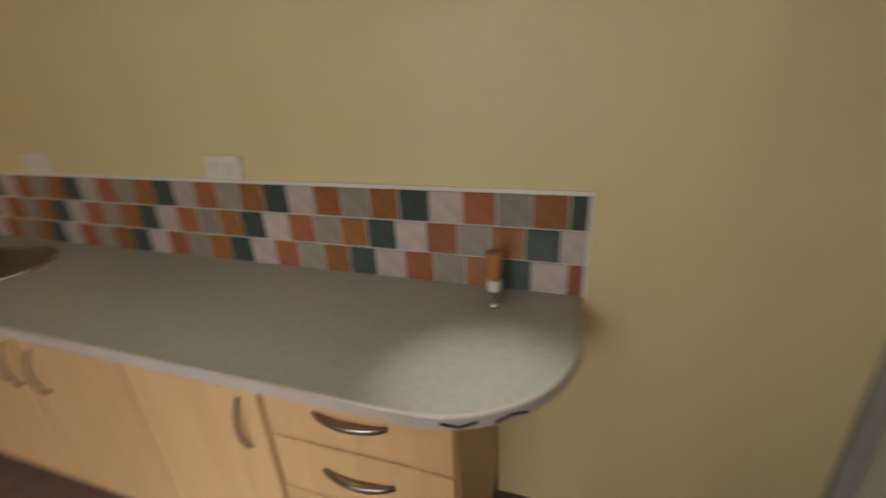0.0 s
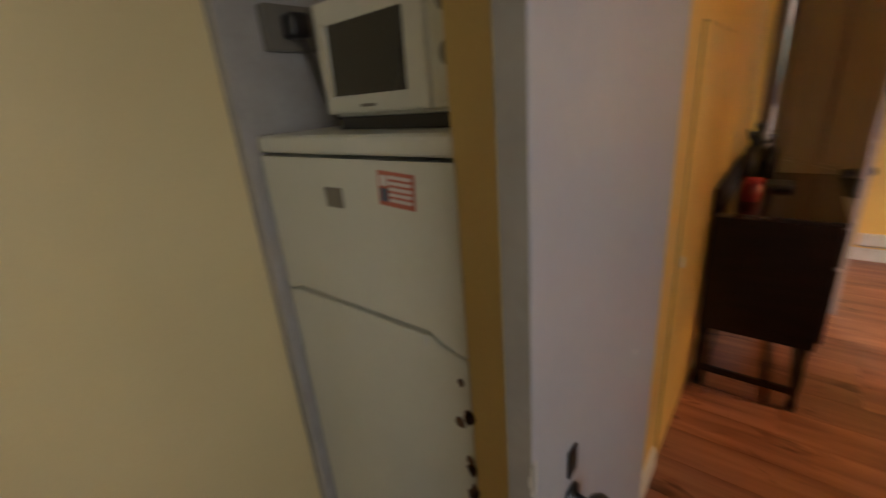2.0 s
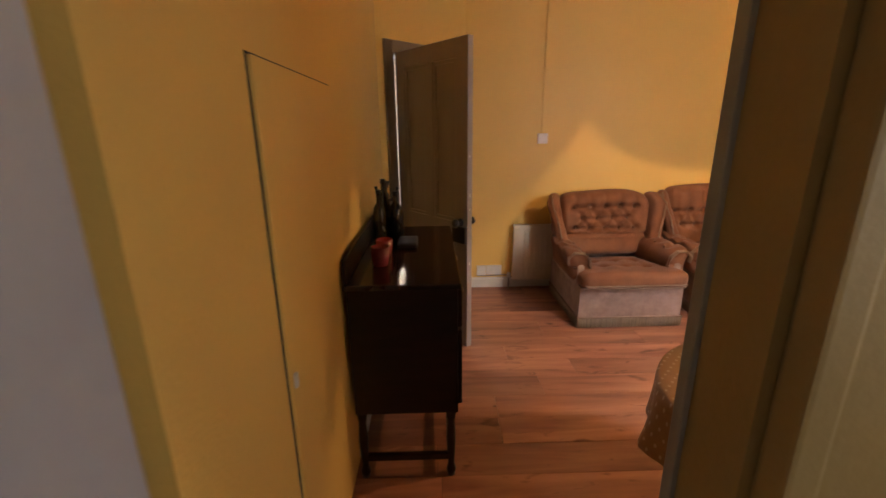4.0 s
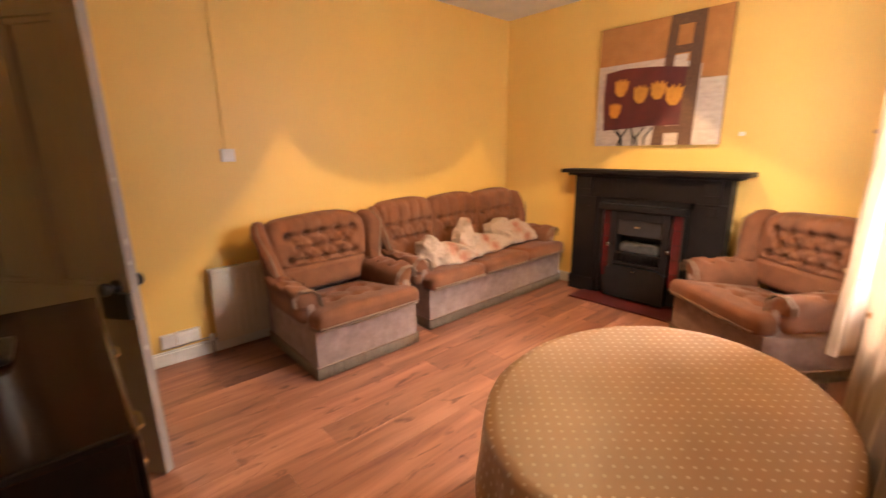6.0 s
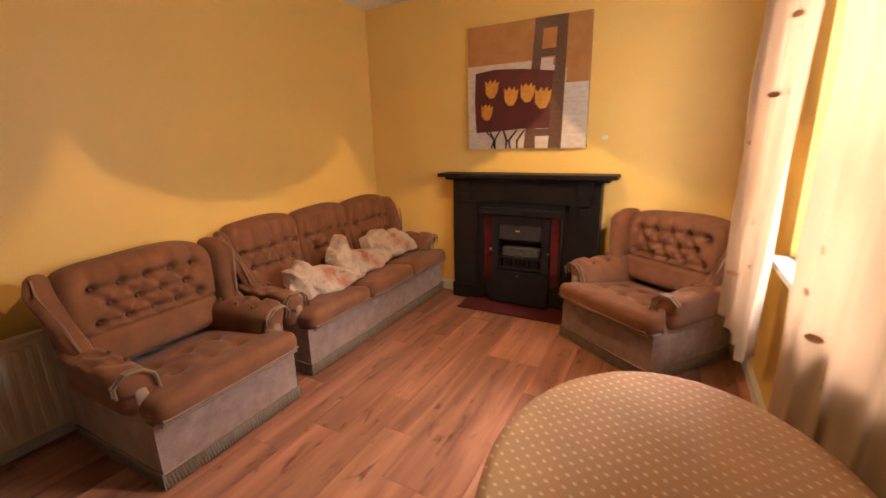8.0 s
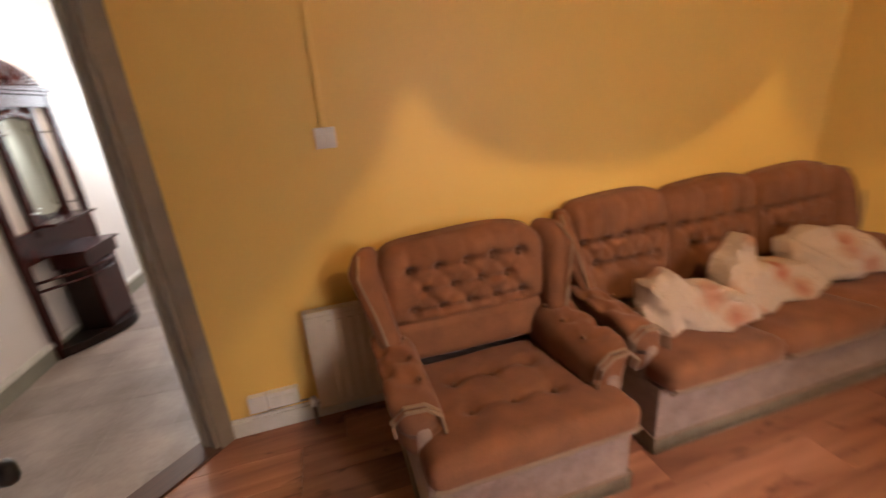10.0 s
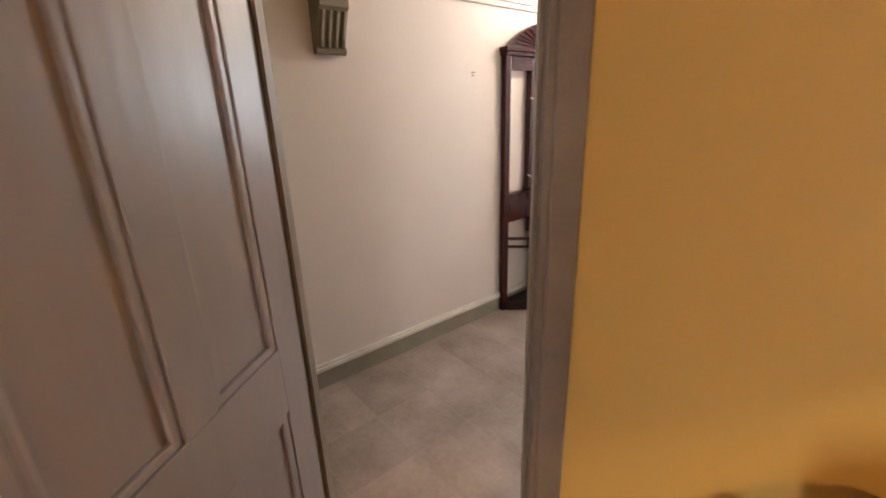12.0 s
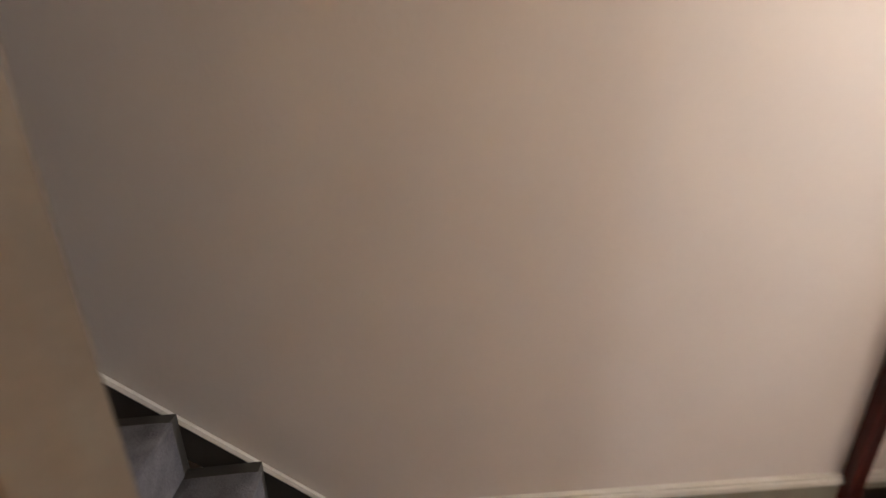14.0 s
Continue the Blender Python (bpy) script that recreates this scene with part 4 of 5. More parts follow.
# local: x along the wall (to -y of the room), y into the wall, front at -y
part("mantel_shelf", bx(-0.78, 0.78, -0.225, -0.001, 1.17, 1.205, 0.006), SLATE, fire)
part("shelf_moulding", bx(-0.72, 0.72, -0.185, -0.001, 1.145, 1.17, 0.008), SLATE, fire)
part("frieze", bx(-0.66, 0.66, -0.14, -0.001, 0.95, 1.145, 0.004), SLATE, fire)
for s in (-1, 1):
    x0, x1 = sorted((s * 0.66, s * 0.42))
    part("pilaster", bx(x0, x1, -0.141, -0.001, 0.0, 0.95, 0.004), SLATE, fire)
    part("plinth_block", bx(x0 - 0.012, x1 + 0.012, -0.16, -0.001, 0.0, 0.14, 0.004), SLATE, fire)
    part("corbel", join(bx(s * 0.54 - 0.06, s * 0.54 + 0.06, -0.17, -0.14, 1.02, 1.14, 0.006), bx(s * 0.54 - 0.05, s * 0.54 + 0.05, -0.16, -0.14, 0.95, 1.02, 0.006), bx(s * 0.54 - 0.045, s * 0.54 + 0.045, -0.155, -0.14, 0.86, 0.93, 0.006)), SLATE, fire)
part("inner_slip", join(bx(-0.42, -0.38, -0.12, -0.001, 0, 0.95), bx(0.38, 0.42, -0.12, -0.001, 0, 0.95), bx(-0.42, 0.42, -0.12, -0.001, 0.9, 0.95)), IRON, fire)
part("insert_hood", bx(-0.375, 0.375, -0.19, -0.001, 0.84, 0.9, 0.015, 3), IRON, fire)
part("insert_frame", join(bx(-0.375, -0.35, -0.15, -0.001, 0.03, 0.84, 0.003), bx(0.35, 0.375, -0.15, -0.001, 0.03, 0.84, 0.003), bx(-0.265, -0.2, -0.165, -0.001, 0.03, 0.84, 0.004), bx(0.2, 0.265, -0.165, -0.001, 0.03, 0.84, 0.004), bx(-0.2, 0.2, -0.165, -0.001, 0.76, 0.84, 0.004)), IRON, fire)
for s in (-1, 1):
    x0, x1 = sorted((s * 0.268, s * 0.347))
    part("tile_backing", bx(x0, x1, -0.12, -0.001, 0.03, 0.84), IRON, fire)
    for i in range(5):
        part("tile", bx(x0 + 0.002, x1 - 0.002, -0.132, -0.12, 0.2 + i * 0.128, 0.2 + i * 0.128 + 0.124, 0.003), RED_TILE, fire)
    part("knob", soft(0.017, 0.017, 0.02, 0.016, 4, (s * 0.262, -0.175, 0.52)), CHROME, fire, "small bright knob", smooth=True)
part("grey_hood", prism([(-0.195, 0.76), (0.195, 0.76), (0.19, 0.62), (-0.19, 0.62)], 0.03), GREY_HOOD, fire).location = (0, -0.15, 0)
part("hood_badge", soft(0.022, 0.004, 0.008, 0.004, 3, (-0.02, -0.152, 0.70)), BRASS, fire, smooth=True)
part("fire_back", bx(-0.2, 0.2, -0.03, -0.001, 0.1, 0.62), IRON, fire)
part("ember_bed", soft(0.18, 0.055, 0.05, 0.03, 10, (0, -0.085, 0.5), lambda p: p + Vector((0, 0, noise.noise(p * 30) * 0.02))), ASH, fire, "pale ash and coals", smooth=True)
part("grate", join(*[bx(-0.19 + i * 0.042, -0.178 + i * 0.042, -0.15, -0.135, 0.36, 0.45) for i in range(10)], bx(-0.2, 0.2, -0.16, -0.13, 0.345, 0.365), bx(-0.2, 0.2, -0.16, -0.13, 0.445, 0.46)), IRON, fire)
part("ash_door", prism([(-0.27, 0.03), (0.27, 0.03), (0.27, 0.3), (0.2, 0.335), (-0.2, 0.335), (-0.27, 0.3)], 0.19), IRON, fire).location = (0, -0.2, 0)
part("ash_knob", soft(0.012, 0.012, 0.012, 0.012, 3, (0, -0.21, 0.3)), CHROME, fire, smooth=True)
hearth = structure("hearth", bx(FX - 0.42, FX - 0.142, 1.29 - 0.5, 1.29 + 0.5, 0.0, 0.016, 0.003), HEARTH_RED, "dark red tiled hearth slab on the floor", "hearth")

# ---- painting over the mantel ----
pic = thing("painting", pose(FX - 0.002, 1.31, 1.415, 0, 0, -90), "square canvas of yellow tulips on dark red", "painting")
W2, PH = 0.52, 1.015
part("canvas", bx(-W2, W2, -0.034, 0, 0, PH, 0.003), CANVAS_EDGE, pic)


def patch(name, pts, depth, mat, label=""):
    ob = part(name, prism([(x - W2, z) for x, z in pts], 0.0012), mat, pic, label)
    ob.location = (0, -0.0345 - depth * 0.0013, 0)
    return ob


patch("ochre_field", [(0.0, 0.66), (1.04, 0.5), (1.04, 1.015), (0, 1.015)], 1, CANVAS_OCHRE)
patch("white_field", [(0, 0), (0.86, 0), (0.86, 0.62), (0.6, 0.70), (0, 0.70)], 2, CANVAS_WHITE)
patch("white_field", [(0.86, 0), (1.04, 0), (1.04, 0.51), (0.86, 0.51)], 2, CANVAS_WHITE)
patch("ochre_field", [(0.0, 0.70), (0.6, 0.70), (0.86, 0.70), (0.86, 1.015), (0, 1.015)], 3, CANVAS_OCHRE)
patch("dark_post", [(0.60, 1.015), (0.67, 1.015), (0.62, 0.1), (0.62, 0), (0.52, 0), (0.55, 0.35)], 4, CANVAS_BROWN)
patch("dark_post", [(0.78, 1.015), (0.86, 1.015), (0.84, 0.0), (0.73, 0.0), (0.76, 0.5)], 4, CANVAS_BROWN)
for z0, z1 in ((0.93, 1.015), (0.72, 0.78), (0.1, 0.16)):
    patch("dark_rung", [(0.62, z0), (0.8, z0), (0.8, z1), (0.62, z1)], 5, CANVAS_BROWN)
patch("white_square", [(0.645, 0.62), (0.74, 0.62), (0.755, 0.71), (0.655, 0.71)], 5, CANVAS_WHITE)
patch("white_square", [(0.635, 0.0), (0.725, 0.0), (0.725, 0.1), (0.635, 0.1)], 6, CANVAS_WHITE)
patch("red_field", [(0.075, 0.64), (0.25, 0.66), (0.5, 0.645), (0.83, 0.60), (0.82, 0.16), (0.5, 0.165), (0.3, 0.15), (0.08, 0.14), (0.065, 0.4)], 7, CANVAS_RED)
patch("dark_post", [(0.755, 0.61), (0.84, 0.60), (0.83, 0.13), (0.735, 0.13)], 8, CANVAS_BROWN)
for cx, cz, sc in ((0.225, 0.50, 1.0), (0.40, 0.43, 1.0), (0.545, 0.45, 1.0), (0.675, 0.40, 1.1), (0.18, 0.31, 0.9)):
    o = [(-0.06, 0.075), (-0.035, 0.05), (-0.012, 0.085), (0.008, 0.05), (0.035, 0.082), (0.04, 0.045), (0.068, 0.06), (0.055, -0.02), (0.025, -0.07), (-0.02, -0.072), (-0.055, -0.03)]
    patch("tulip", [(cx + a * sc, cz + b * sc) for a, b in o], 9, CANVAS_GOLD, "golden yellow tulip")
for x0, x1, bend in ((0.16, 0.25, 0.05), (0.3, 0.26, -0.03), (0.33, 0.36, 0.02), (0.45, 0.4, -0.04), (0.52, 0.46, -0.03), (0.2, 0.22, 0.04)):
    patch("stem", [(x0, 0.155), (x0 + 0.015, 0.155), ((x0 + x1) / 2 + bend + 0.012, 0.07), (x1 + 0.008, 0), (x1 - 0.004, 0), ((x0 + x1) / 2 + bend - 0.008, 0.07)], 8, CANVAS_DARK)


# ---- table and cloth ----
TX, TY, RX, RY, TZ = 0.925, 0.085, 0.53, 0.405, 0.755
table = thing("table", pose(TX, TY, 0), "oval dining table under a dotted cloth", "table")
bm = lathe([(1, 0), (1, 0.022)], 48)
part("tabletop", moved(bm, Matrix.Translation((0, 0, TZ - 0.026)) @ Matrix.Diagonal((RX - 0.008, RY - 0.008, 1, 1))), DARK_WOOD, table)
for sx in (-1, 1):
    for sy in (-1, 1):
        part("leg", moved(lathe([(0.02, 0), (0.026, 0.3), (0.032, 0.68), (0.034, 0.729)], 12), Matrix.Translation((sx * 0.33, sy * 0.22, 0))), DARK_WOOD, table, smooth=True)
bm = bmesh.new()
uvl = bm.loops.layers.uv.new("cloth")
SEG, rings = 96, []
prof = [(0.02, 0, 0.02), (0.35, 0, 0.35), (0.7, 0, 0.7), (0.93, 0, 0.93), (0.985, 0.0, 0.985), (1.0, 0.006, 1.0), (1.006, 0.03, 1.03), (1.012, 0.09, 1.1), (1.02, 0.15, 1.18), (1.03, 0.2, 1.25)]
for i, (r, drop, u) in enumerate(prof):
    ring = []
    for j in range(SEG):
        a = 2 * math.pi * j / SEG
        wave = 0.0 if drop < 0.02 else 0.04 * drop / 0.2 * (math.sin(a * 11) + 0.5 * math.sin(a * 17 + 1))
        lift = 0.0025 * noise.noise(Vector((r * math.cos(a) * 5, r * math.sin(a) * 5, 0.3))) if drop < 0.02 else 0
        v = bm.verts.new((RX * (r + wave) * math.cos(a), RY * (r + wave) * math.sin(a), TZ + 0.003 - drop + lift + (0.012 * math.sin(a * 5) if drop > 0.19 else 0)))
        ring.append((v, (RX * u * math.cos(a), RY * u * math.sin(a))))
    rings.append(ring)
def cloth_face(corners):
    f = bm.faces.new([c[0] for c in corners])
    for loop, c in zip(f.loops, corners):
        loop[uvl].uv = c[1]
for a, b in zip(rings, rings[1:]):
    for j in range(SEG):
        cloth_face((a[j], b[j], b[(j + 1) % SEG], a[(j + 1) % SEG]))
cloth_face(rings[0])
bmesh.ops.recalc_face_normals(bm, faces=bm.faces[:])
cloth = part("tablecloth", bm, DOTTED, None, smooth=True)
cloth.location = (TX, TY, 0)
tagged(cloth, "golden-brown tablecloth with small pale dots on the table", "tablecloth")


# ---- curtains ----
def curtain(name, x0, x1, y0, y1, top, bottom, folds, label, seed, pleat=0.024, hang=lambda t: 0.0):
    """A pleated curtain from x0 to x1; t runs along it."""
    ob = thing(name, pose(0, 0, 0), label, "curtain", "window curtains")
    bm = bmesh.new()
    rows, nu, nz_ = [], 150, 40
    for i in range(nu + 1):
        t = i / nu
        row = []
        for j in range(nz_ + 1):
            s = j / nz_
            z = top + (bottom + hang(t) - top) * s
            spread = 0.7 + 0.5 * s
            f = math.sin(t * folds * 2 * math.pi + 0.6 * math.sin(3 * s + seed)) + 0.35 * math.sin(t * folds * 4.7 * math.pi + seed + s)
            y = y0 + (y1 - y0) * t + pleat * spread * f + 0.02 * noise.noise(Vector((t * 6, s * 4, seed)))
            y += 0.05 * s * (1 - t)
            x = x0 + (x1 - x0) * t - 0.03 * s * (1 - t) + 0.02 * math.cos(t * folds * 2 * math.pi) * spread
            row.append(bm.verts.new((x, y, z)))
        rows.append(row)
    for a, b in zip(rows, rows[1:]):
        for j in range(nz_):
            bm.faces.new((a[j], a[j + 1], b[j + 1], b[j]))
    places = [(rows[i][j].co.copy(), (rows[min(i + 1, nu)][j].co - rows[max(i - 1, 0)][j].co).normalized()) for i, j in
              [(r.randrange(8, nu - 8), r.randrange(4, nz_ - 2)) for r in (random.Random(seed),) for _ in range(15)]]
    bmesh.ops.solidify(bm, geom=bm.faces[:], thickness=0.003)
    part("curtain_cloth", bm, CURTAIN_LIT, ob, smooth=True)
    for p, d in places:
        side = Vector((-d.y, d.x, 0)).normalized()
        if side.y < 0:
            side = -side
        m = Matrix.Translation(p + side * 0.004) @ Matrix((( d.x, side.x, 0, 0), (d.y, side.y, 0, 0), (0, 0, 1, 0), (0, 0, 0, 1)))
        leaf_bm = prism([(0.022 * math.cos(a) * 1.2, 0.013 * math.sin(a)) for a in [k * math.pi / 6 for k in range(12)]], 0.002)
        part("leaf_motif", moved(leaf_bm, m), LEAF_PRINT, ob, "brown embroidered leaf")
    part("curtain_heading", tube([(x0, y0, top + 0.01), (x1, y1, top + 0.01)], 0.012, 8), WHITE_GLOSS, ob)
    for x in (x0 + 0.05, x1 - 0.05):
        part("bracket", tube([(x, WY + 0.002, top + 0.012), (x, (y0 + y1) / 2, top + 0.012)], 0.008, 6), WHITE_GLOSS, ob)
    return ob


curtain("curtain", 0.82, 1.81, -0.384, -0.25, 2.45, 0.3, 5.2, "cream satin curtain with brown leaves, hanging behind the table", 2, 0.011)
curtain("curtain", 2.06, 2.6, -0.25, -0.17, 2.45, 0.56, 3.2, "cream satin curtain with brown leaves, drawn aside", 5)
structure("curtain_rail", bx(0.85, 2.75, WY + 0.001, WY + 0.03, 2.44, 2.48), WHITE_GLOSS, "white curtain rail above the window", "rail")

print2 = thing("framed_print", pose(0.30, WY, 1.45), "dark print in a pale wooden frame beside the curtain", "picture")
part("frame", join(bx(0, 0.57, 0.001, 0.025, 0, 0.03, 0.003), bx(0, 0.57, 0.001, 0.025, 0.62, 0.65, 0.003), bx(0, 0.03, 0.001, 0.025, 0.03, 0.62, 0.003), bx(0.54, 0.57, 0.001, 0.025, 0.03, 0.62, 0.003)), MAPLE, print2)
part("mount", bx(0.03, 0.54, 0.001, 0.014, 0.03, 0.62), CANVAS_OCHRE, print2)
part("image", bx(0.06, 0.52, 0.014, 0.017, 0.2, 0.6), CANVAS_DARK, print2, "dark brown image")
part("caption_bar", bx(0.2, 0.5, 0.014, 0.016, 0.11, 0.13), CANVAS_BROWN, print2, "illegible caption line")

# ---- ceiling lamp with a scalloped fabric shade ----
pend = thing("pendant_lamp", pose(LAMP_X, LAMP_Y, 0), "pendant lamp with a scalloped cream shade", "lamp")
part("ceiling_rose", moved(lathe([(0.05, -0.03), (0.045, -0.005), (0.03, -0.001)], 20), Matrix.Translation((0, 0, CEIL))), PLASTIC_WHITE, pend, smooth=True)
part("cord", tube([(0, 0, BULB_Z + 0.13), (0, 0, CEIL - 0.02)], 0.004, 6), PLASTIC_WHITE, pend)
part("bulb_holder", moved(lathe([(0.018, 0.05), (0.02, 0.1), (0.012, 0.13)], 14), Matrix.Translation((0, 0, BULB_Z))), BLACK_PLASTIC, pend, smooth=True)
bm = bmesh.new()
N = 144
grid = []
for j in range(N):
    a = 2 * math.pi * j / N
    ph = ((a - radians(60)) % radians(60)) / radians(60)       # ribs every 60 degrees
    hem = BULB_Z - 0.085 - 0.066 * abs(math.sin(math.pi * ph)) ** 0.6
    top = BULB_Z + 0.16
    grid.append([bm.verts.new(((0.2 * (1 - s) + 0.09 * s - 0.02 * math.sin(math.pi * s)) * math.cos(a), (0.2 * (1 - s) + 0.09 * s - 0.02 * math.sin(math.pi * s)) * math.sin(a), hem + (top - hem) * s)) for s in (0, 0.2, 0.4, 0.6, 0.8, 1)])
for j in range(N):
    a, b = grid[j], grid[(j + 1) % N]
    for i in range(5):
        bm.faces.new((a[i], b[i], b[i + 1], a[i + 1]))
part("shade", bm, SHADE, pend, smooth=True)

# ---- sideboard and what stands on it ----
SBZ = 0.92
side = thing("sideboard", pose(LX + 0.022, 0.62, 0), "dark polished wooden sideboard against the yellow wall", "sideboard")
SW, SL = 0.44, 0.98
part("top", bx(0, SW + 0.012, -0.012, SL + 0.012, SBZ - 0.022, SBZ, 0.005), DARK_TOP, side)
part("carcass", bx(0.008, SW, 0, SL, 0.34, SBZ - 0.022, 0.004), DARK_WOOD, side)
part("back_rail", bx(0, 0.016, 0, SL, SBZ, SBZ + 0.1, 0.005), DARK_WOOD, side)
for x in (0.03, SW - 0.03):
    for y in (0.03, SL - 0.03):
        part("leg", moved(lathe([(0.017, 0), (0.022, 0.03), (0.014, 0.06), (0.021, 0.2), (0.016, 0.28), (0.024, 0.34)], 12), Matrix.Translation((x, y, 0))), DARK_WOOD, side, smooth=True)
for y in (0.03, SL - 0.03):
    part("stretcher", bx(0.03, SW - 0.03, y - 0.012, y + 0.012, 0.085, 0.115, 0.004), DARK_WOOD, side)
part("stretcher", bx(SW - 0.045, SW - 0.02, 0.03, SL - 0.03, 0.085, 0.115, 0.004), DARK_WOOD, side)
for i in range(2):
    y0 = 0.02 + i * 0.48
    door = part("door", bx(SW, SW + 0.018, y0, y0 + 0.46, 0.37, 0.71, 0.005), DARK_WOOD, side)
    part("handle", soft(0.012, 0.012, 0.012, 0.012, 3, (SW + 0.03, y0 + (0.42 if i == 0 else 0.04), 0.56)), BRASS, door, "small brass knob", smooth=True)
    dr = part("drawer", bx(SW, SW + 0.018, y0, y0 + 0.46, 0.725, 0.885, 0.005), DARK_WOOD, side)
    part("handle", tube([(SW + 0.018, y0 + 0.18, 0.8), (SW + 0.034, y0 + 0.2, 0.795), (SW + 0.034, y0 + 0.26, 0.795), (SW + 0.018, y0 + 0.28, 0.8)], 0.005, 6), BRASS, dr, "brass drop handle")


def bottle(name, x, y, h, r, mat, label, category="bottle"):
    ob = thing(name, pose(x, y, SBZ), label, category)
    part("body", lathe([(r * 0.9, 0), (r, 0.006), (r, h * 0.55), (r * 0.8, h * 0.66), (r * 0.36, h * 0.76), (r * 0.34, h * 0.93)], 20), mat, ob, smooth=True)
    part("cap", lathe([(r * 0.4, h * 0.93), (r * 0.4, h * 0.995), (r * 0.33, h)], 14), BLACK_PLASTIC, ob, smooth=True)
    return ob


bottle("bottle", LX + 0.1, 1.42, 0.31, 0.036, GLASS_DARK, "dark glass bottle on the sideboard")
bottle("bottle", LX + 0.17, 1.36, 0.25, 0.04, GLASS_DARK, "short dark glass bottle on the sideboard")
bottle("bottle", LX + 0.09, 1.28, 0.27, 0.034, GLASS_DARK, "dark glass bottle on the sideboard")
orn = thing("ornament", pose(LX + 0.1, 1.52, SBZ), "dark twisted candlestick ornament on the sideboard", "ornament")
part("stem", lathe([(0.045, 0), (0.045, 0.012), (0.014, 0.03), (0.024, 0.1), (0.012, 0.16), (0.024, 0.2), (0.012, 0.23), (0.028, 0.275), (0.028, 0.285)], 16), BLACK_PLASTIC, orn, smooth=True)
part("branch", tube([(0, 0, 0.16), (0.05, 0.02, 0.19), (0.07, 0.02, 0.25)], 0.009, 8), BLACK_PLASTIC, orn)
part("branch", tube([(0, 0, 0.18), (-0.04, -0.02, 0.21), (-0.05, -0.03, 0.26)], 0.009, 8), BLACK_PLASTIC, orn)
for y, r, h in ((0.86, 0.042, 0.085), (1.02, 0.04, 0.075)):
    ob = thing("candle_glass", pose(LX + 0.14, y, SBZ), "red glass candle holder on the sideboard", "candle holder", "red candle holders")
    part("glass", lathe([(r * 0.7, 0), (r * 0.85, 0.004), (r, h), (r * 0.92, h), (r * 0.8, 0.02), (0.001, 0.018)], 22), RED_GLASS, ob, smooth=True)
    part("wax", lathe([(r * 0.76, 0.021), (r * 0.82, h * 0.5)], 18), CLOTH_PRINT, ob, "pale candle wax", smooth=True)
tray = thing("tray", pose(LX + 0.24, 1.2, SBZ), "small black tray on the sideboard", "tray")
part("dish", soft(0.05, 0.09, 0.012, 0.011, 6, (0, 0, 0.0125)), BLACK_PLASTIC, tray, smooth=True)

# ---- kitchen units ----
WT0, WT1, WTY = KX + 0.002, -0.862, -1.745
outline = [(WT0, -5.19), (WT1, -5.19), (WT1, -2.08)]
for i in range(1, 15):
    a = math.pi / 2 * i / 14
    outline.append((WT1 - 0.33 * (1 - math.cos(a)), -2.08 + (WTY + 2.08) * math.sin(a)))
outline.append((WT0, WTY))
counter = thing("worktop", pose(0, 0, 0), "speckled grey laminate worktop with a rounded end", "worktop")
part("slab", moved(prism(outline, 0.034, "z"), Matrix.Translation((0, 0, 0.874))), WORKTOP, counter)
edge = outline[1:-1]
bm = bmesh.new()
er = []
for i, (x, y) in enumerate(edge):
    a = Vector(edge[max(i - 1, 0)])
    b = Vector(edge[min(i + 1, len(edge) - 1)])
    d = (b - a).normalized()
    nx, ny = d.y, -d.x
    er.append([bm.verts.new((x + nx * o, y + ny * o, z)) for o, z in ((0.001, 0.872), (0.004, 0.875), (0.004, 0.905), (0.001, 0.909), (-0.004, 0.9095))])
for a, b in zip(er, er[1:]):
    for i in range(4):
        bm.faces.new((a[i], b[i], b[i + 1], a[i + 1]))
bmesh.ops.recalc_face_normals(bm, faces=bm.faces[:])
part("edge_strip", bm, WORKTOP_EDGE, counter, "pale peeling edge strip")
for a, b in ((3, 5), (6, 8)):
    pts = [(edge[i][0] + 0.006, edge[i][1] + 0.004, 0.884 + 0.01 * (i % 2)) for i in range(a, b + 1)]
    part("edge_chip", tube(pts, 0.0035, 5), CANVAS_DARK, counter, "dark chip in the edge")
ECK = -0.93


def handle(parent, p0, p1):
    a, b = Vector(p0), Vector(p1)
    pts = [a + (b - a) * t + Vector((0.028 * abs(math.sin(math.pi * t)) ** 0.7, 0, 0)) for t in [i / 10 for i in range(11)]]
    part("handle", tube(pts, 0.006, 8, 1.6 if abs(b.z - a.z) < 0.05 else 1.0), STEEL, parent, "bowed dark steel handle", smooth=True)


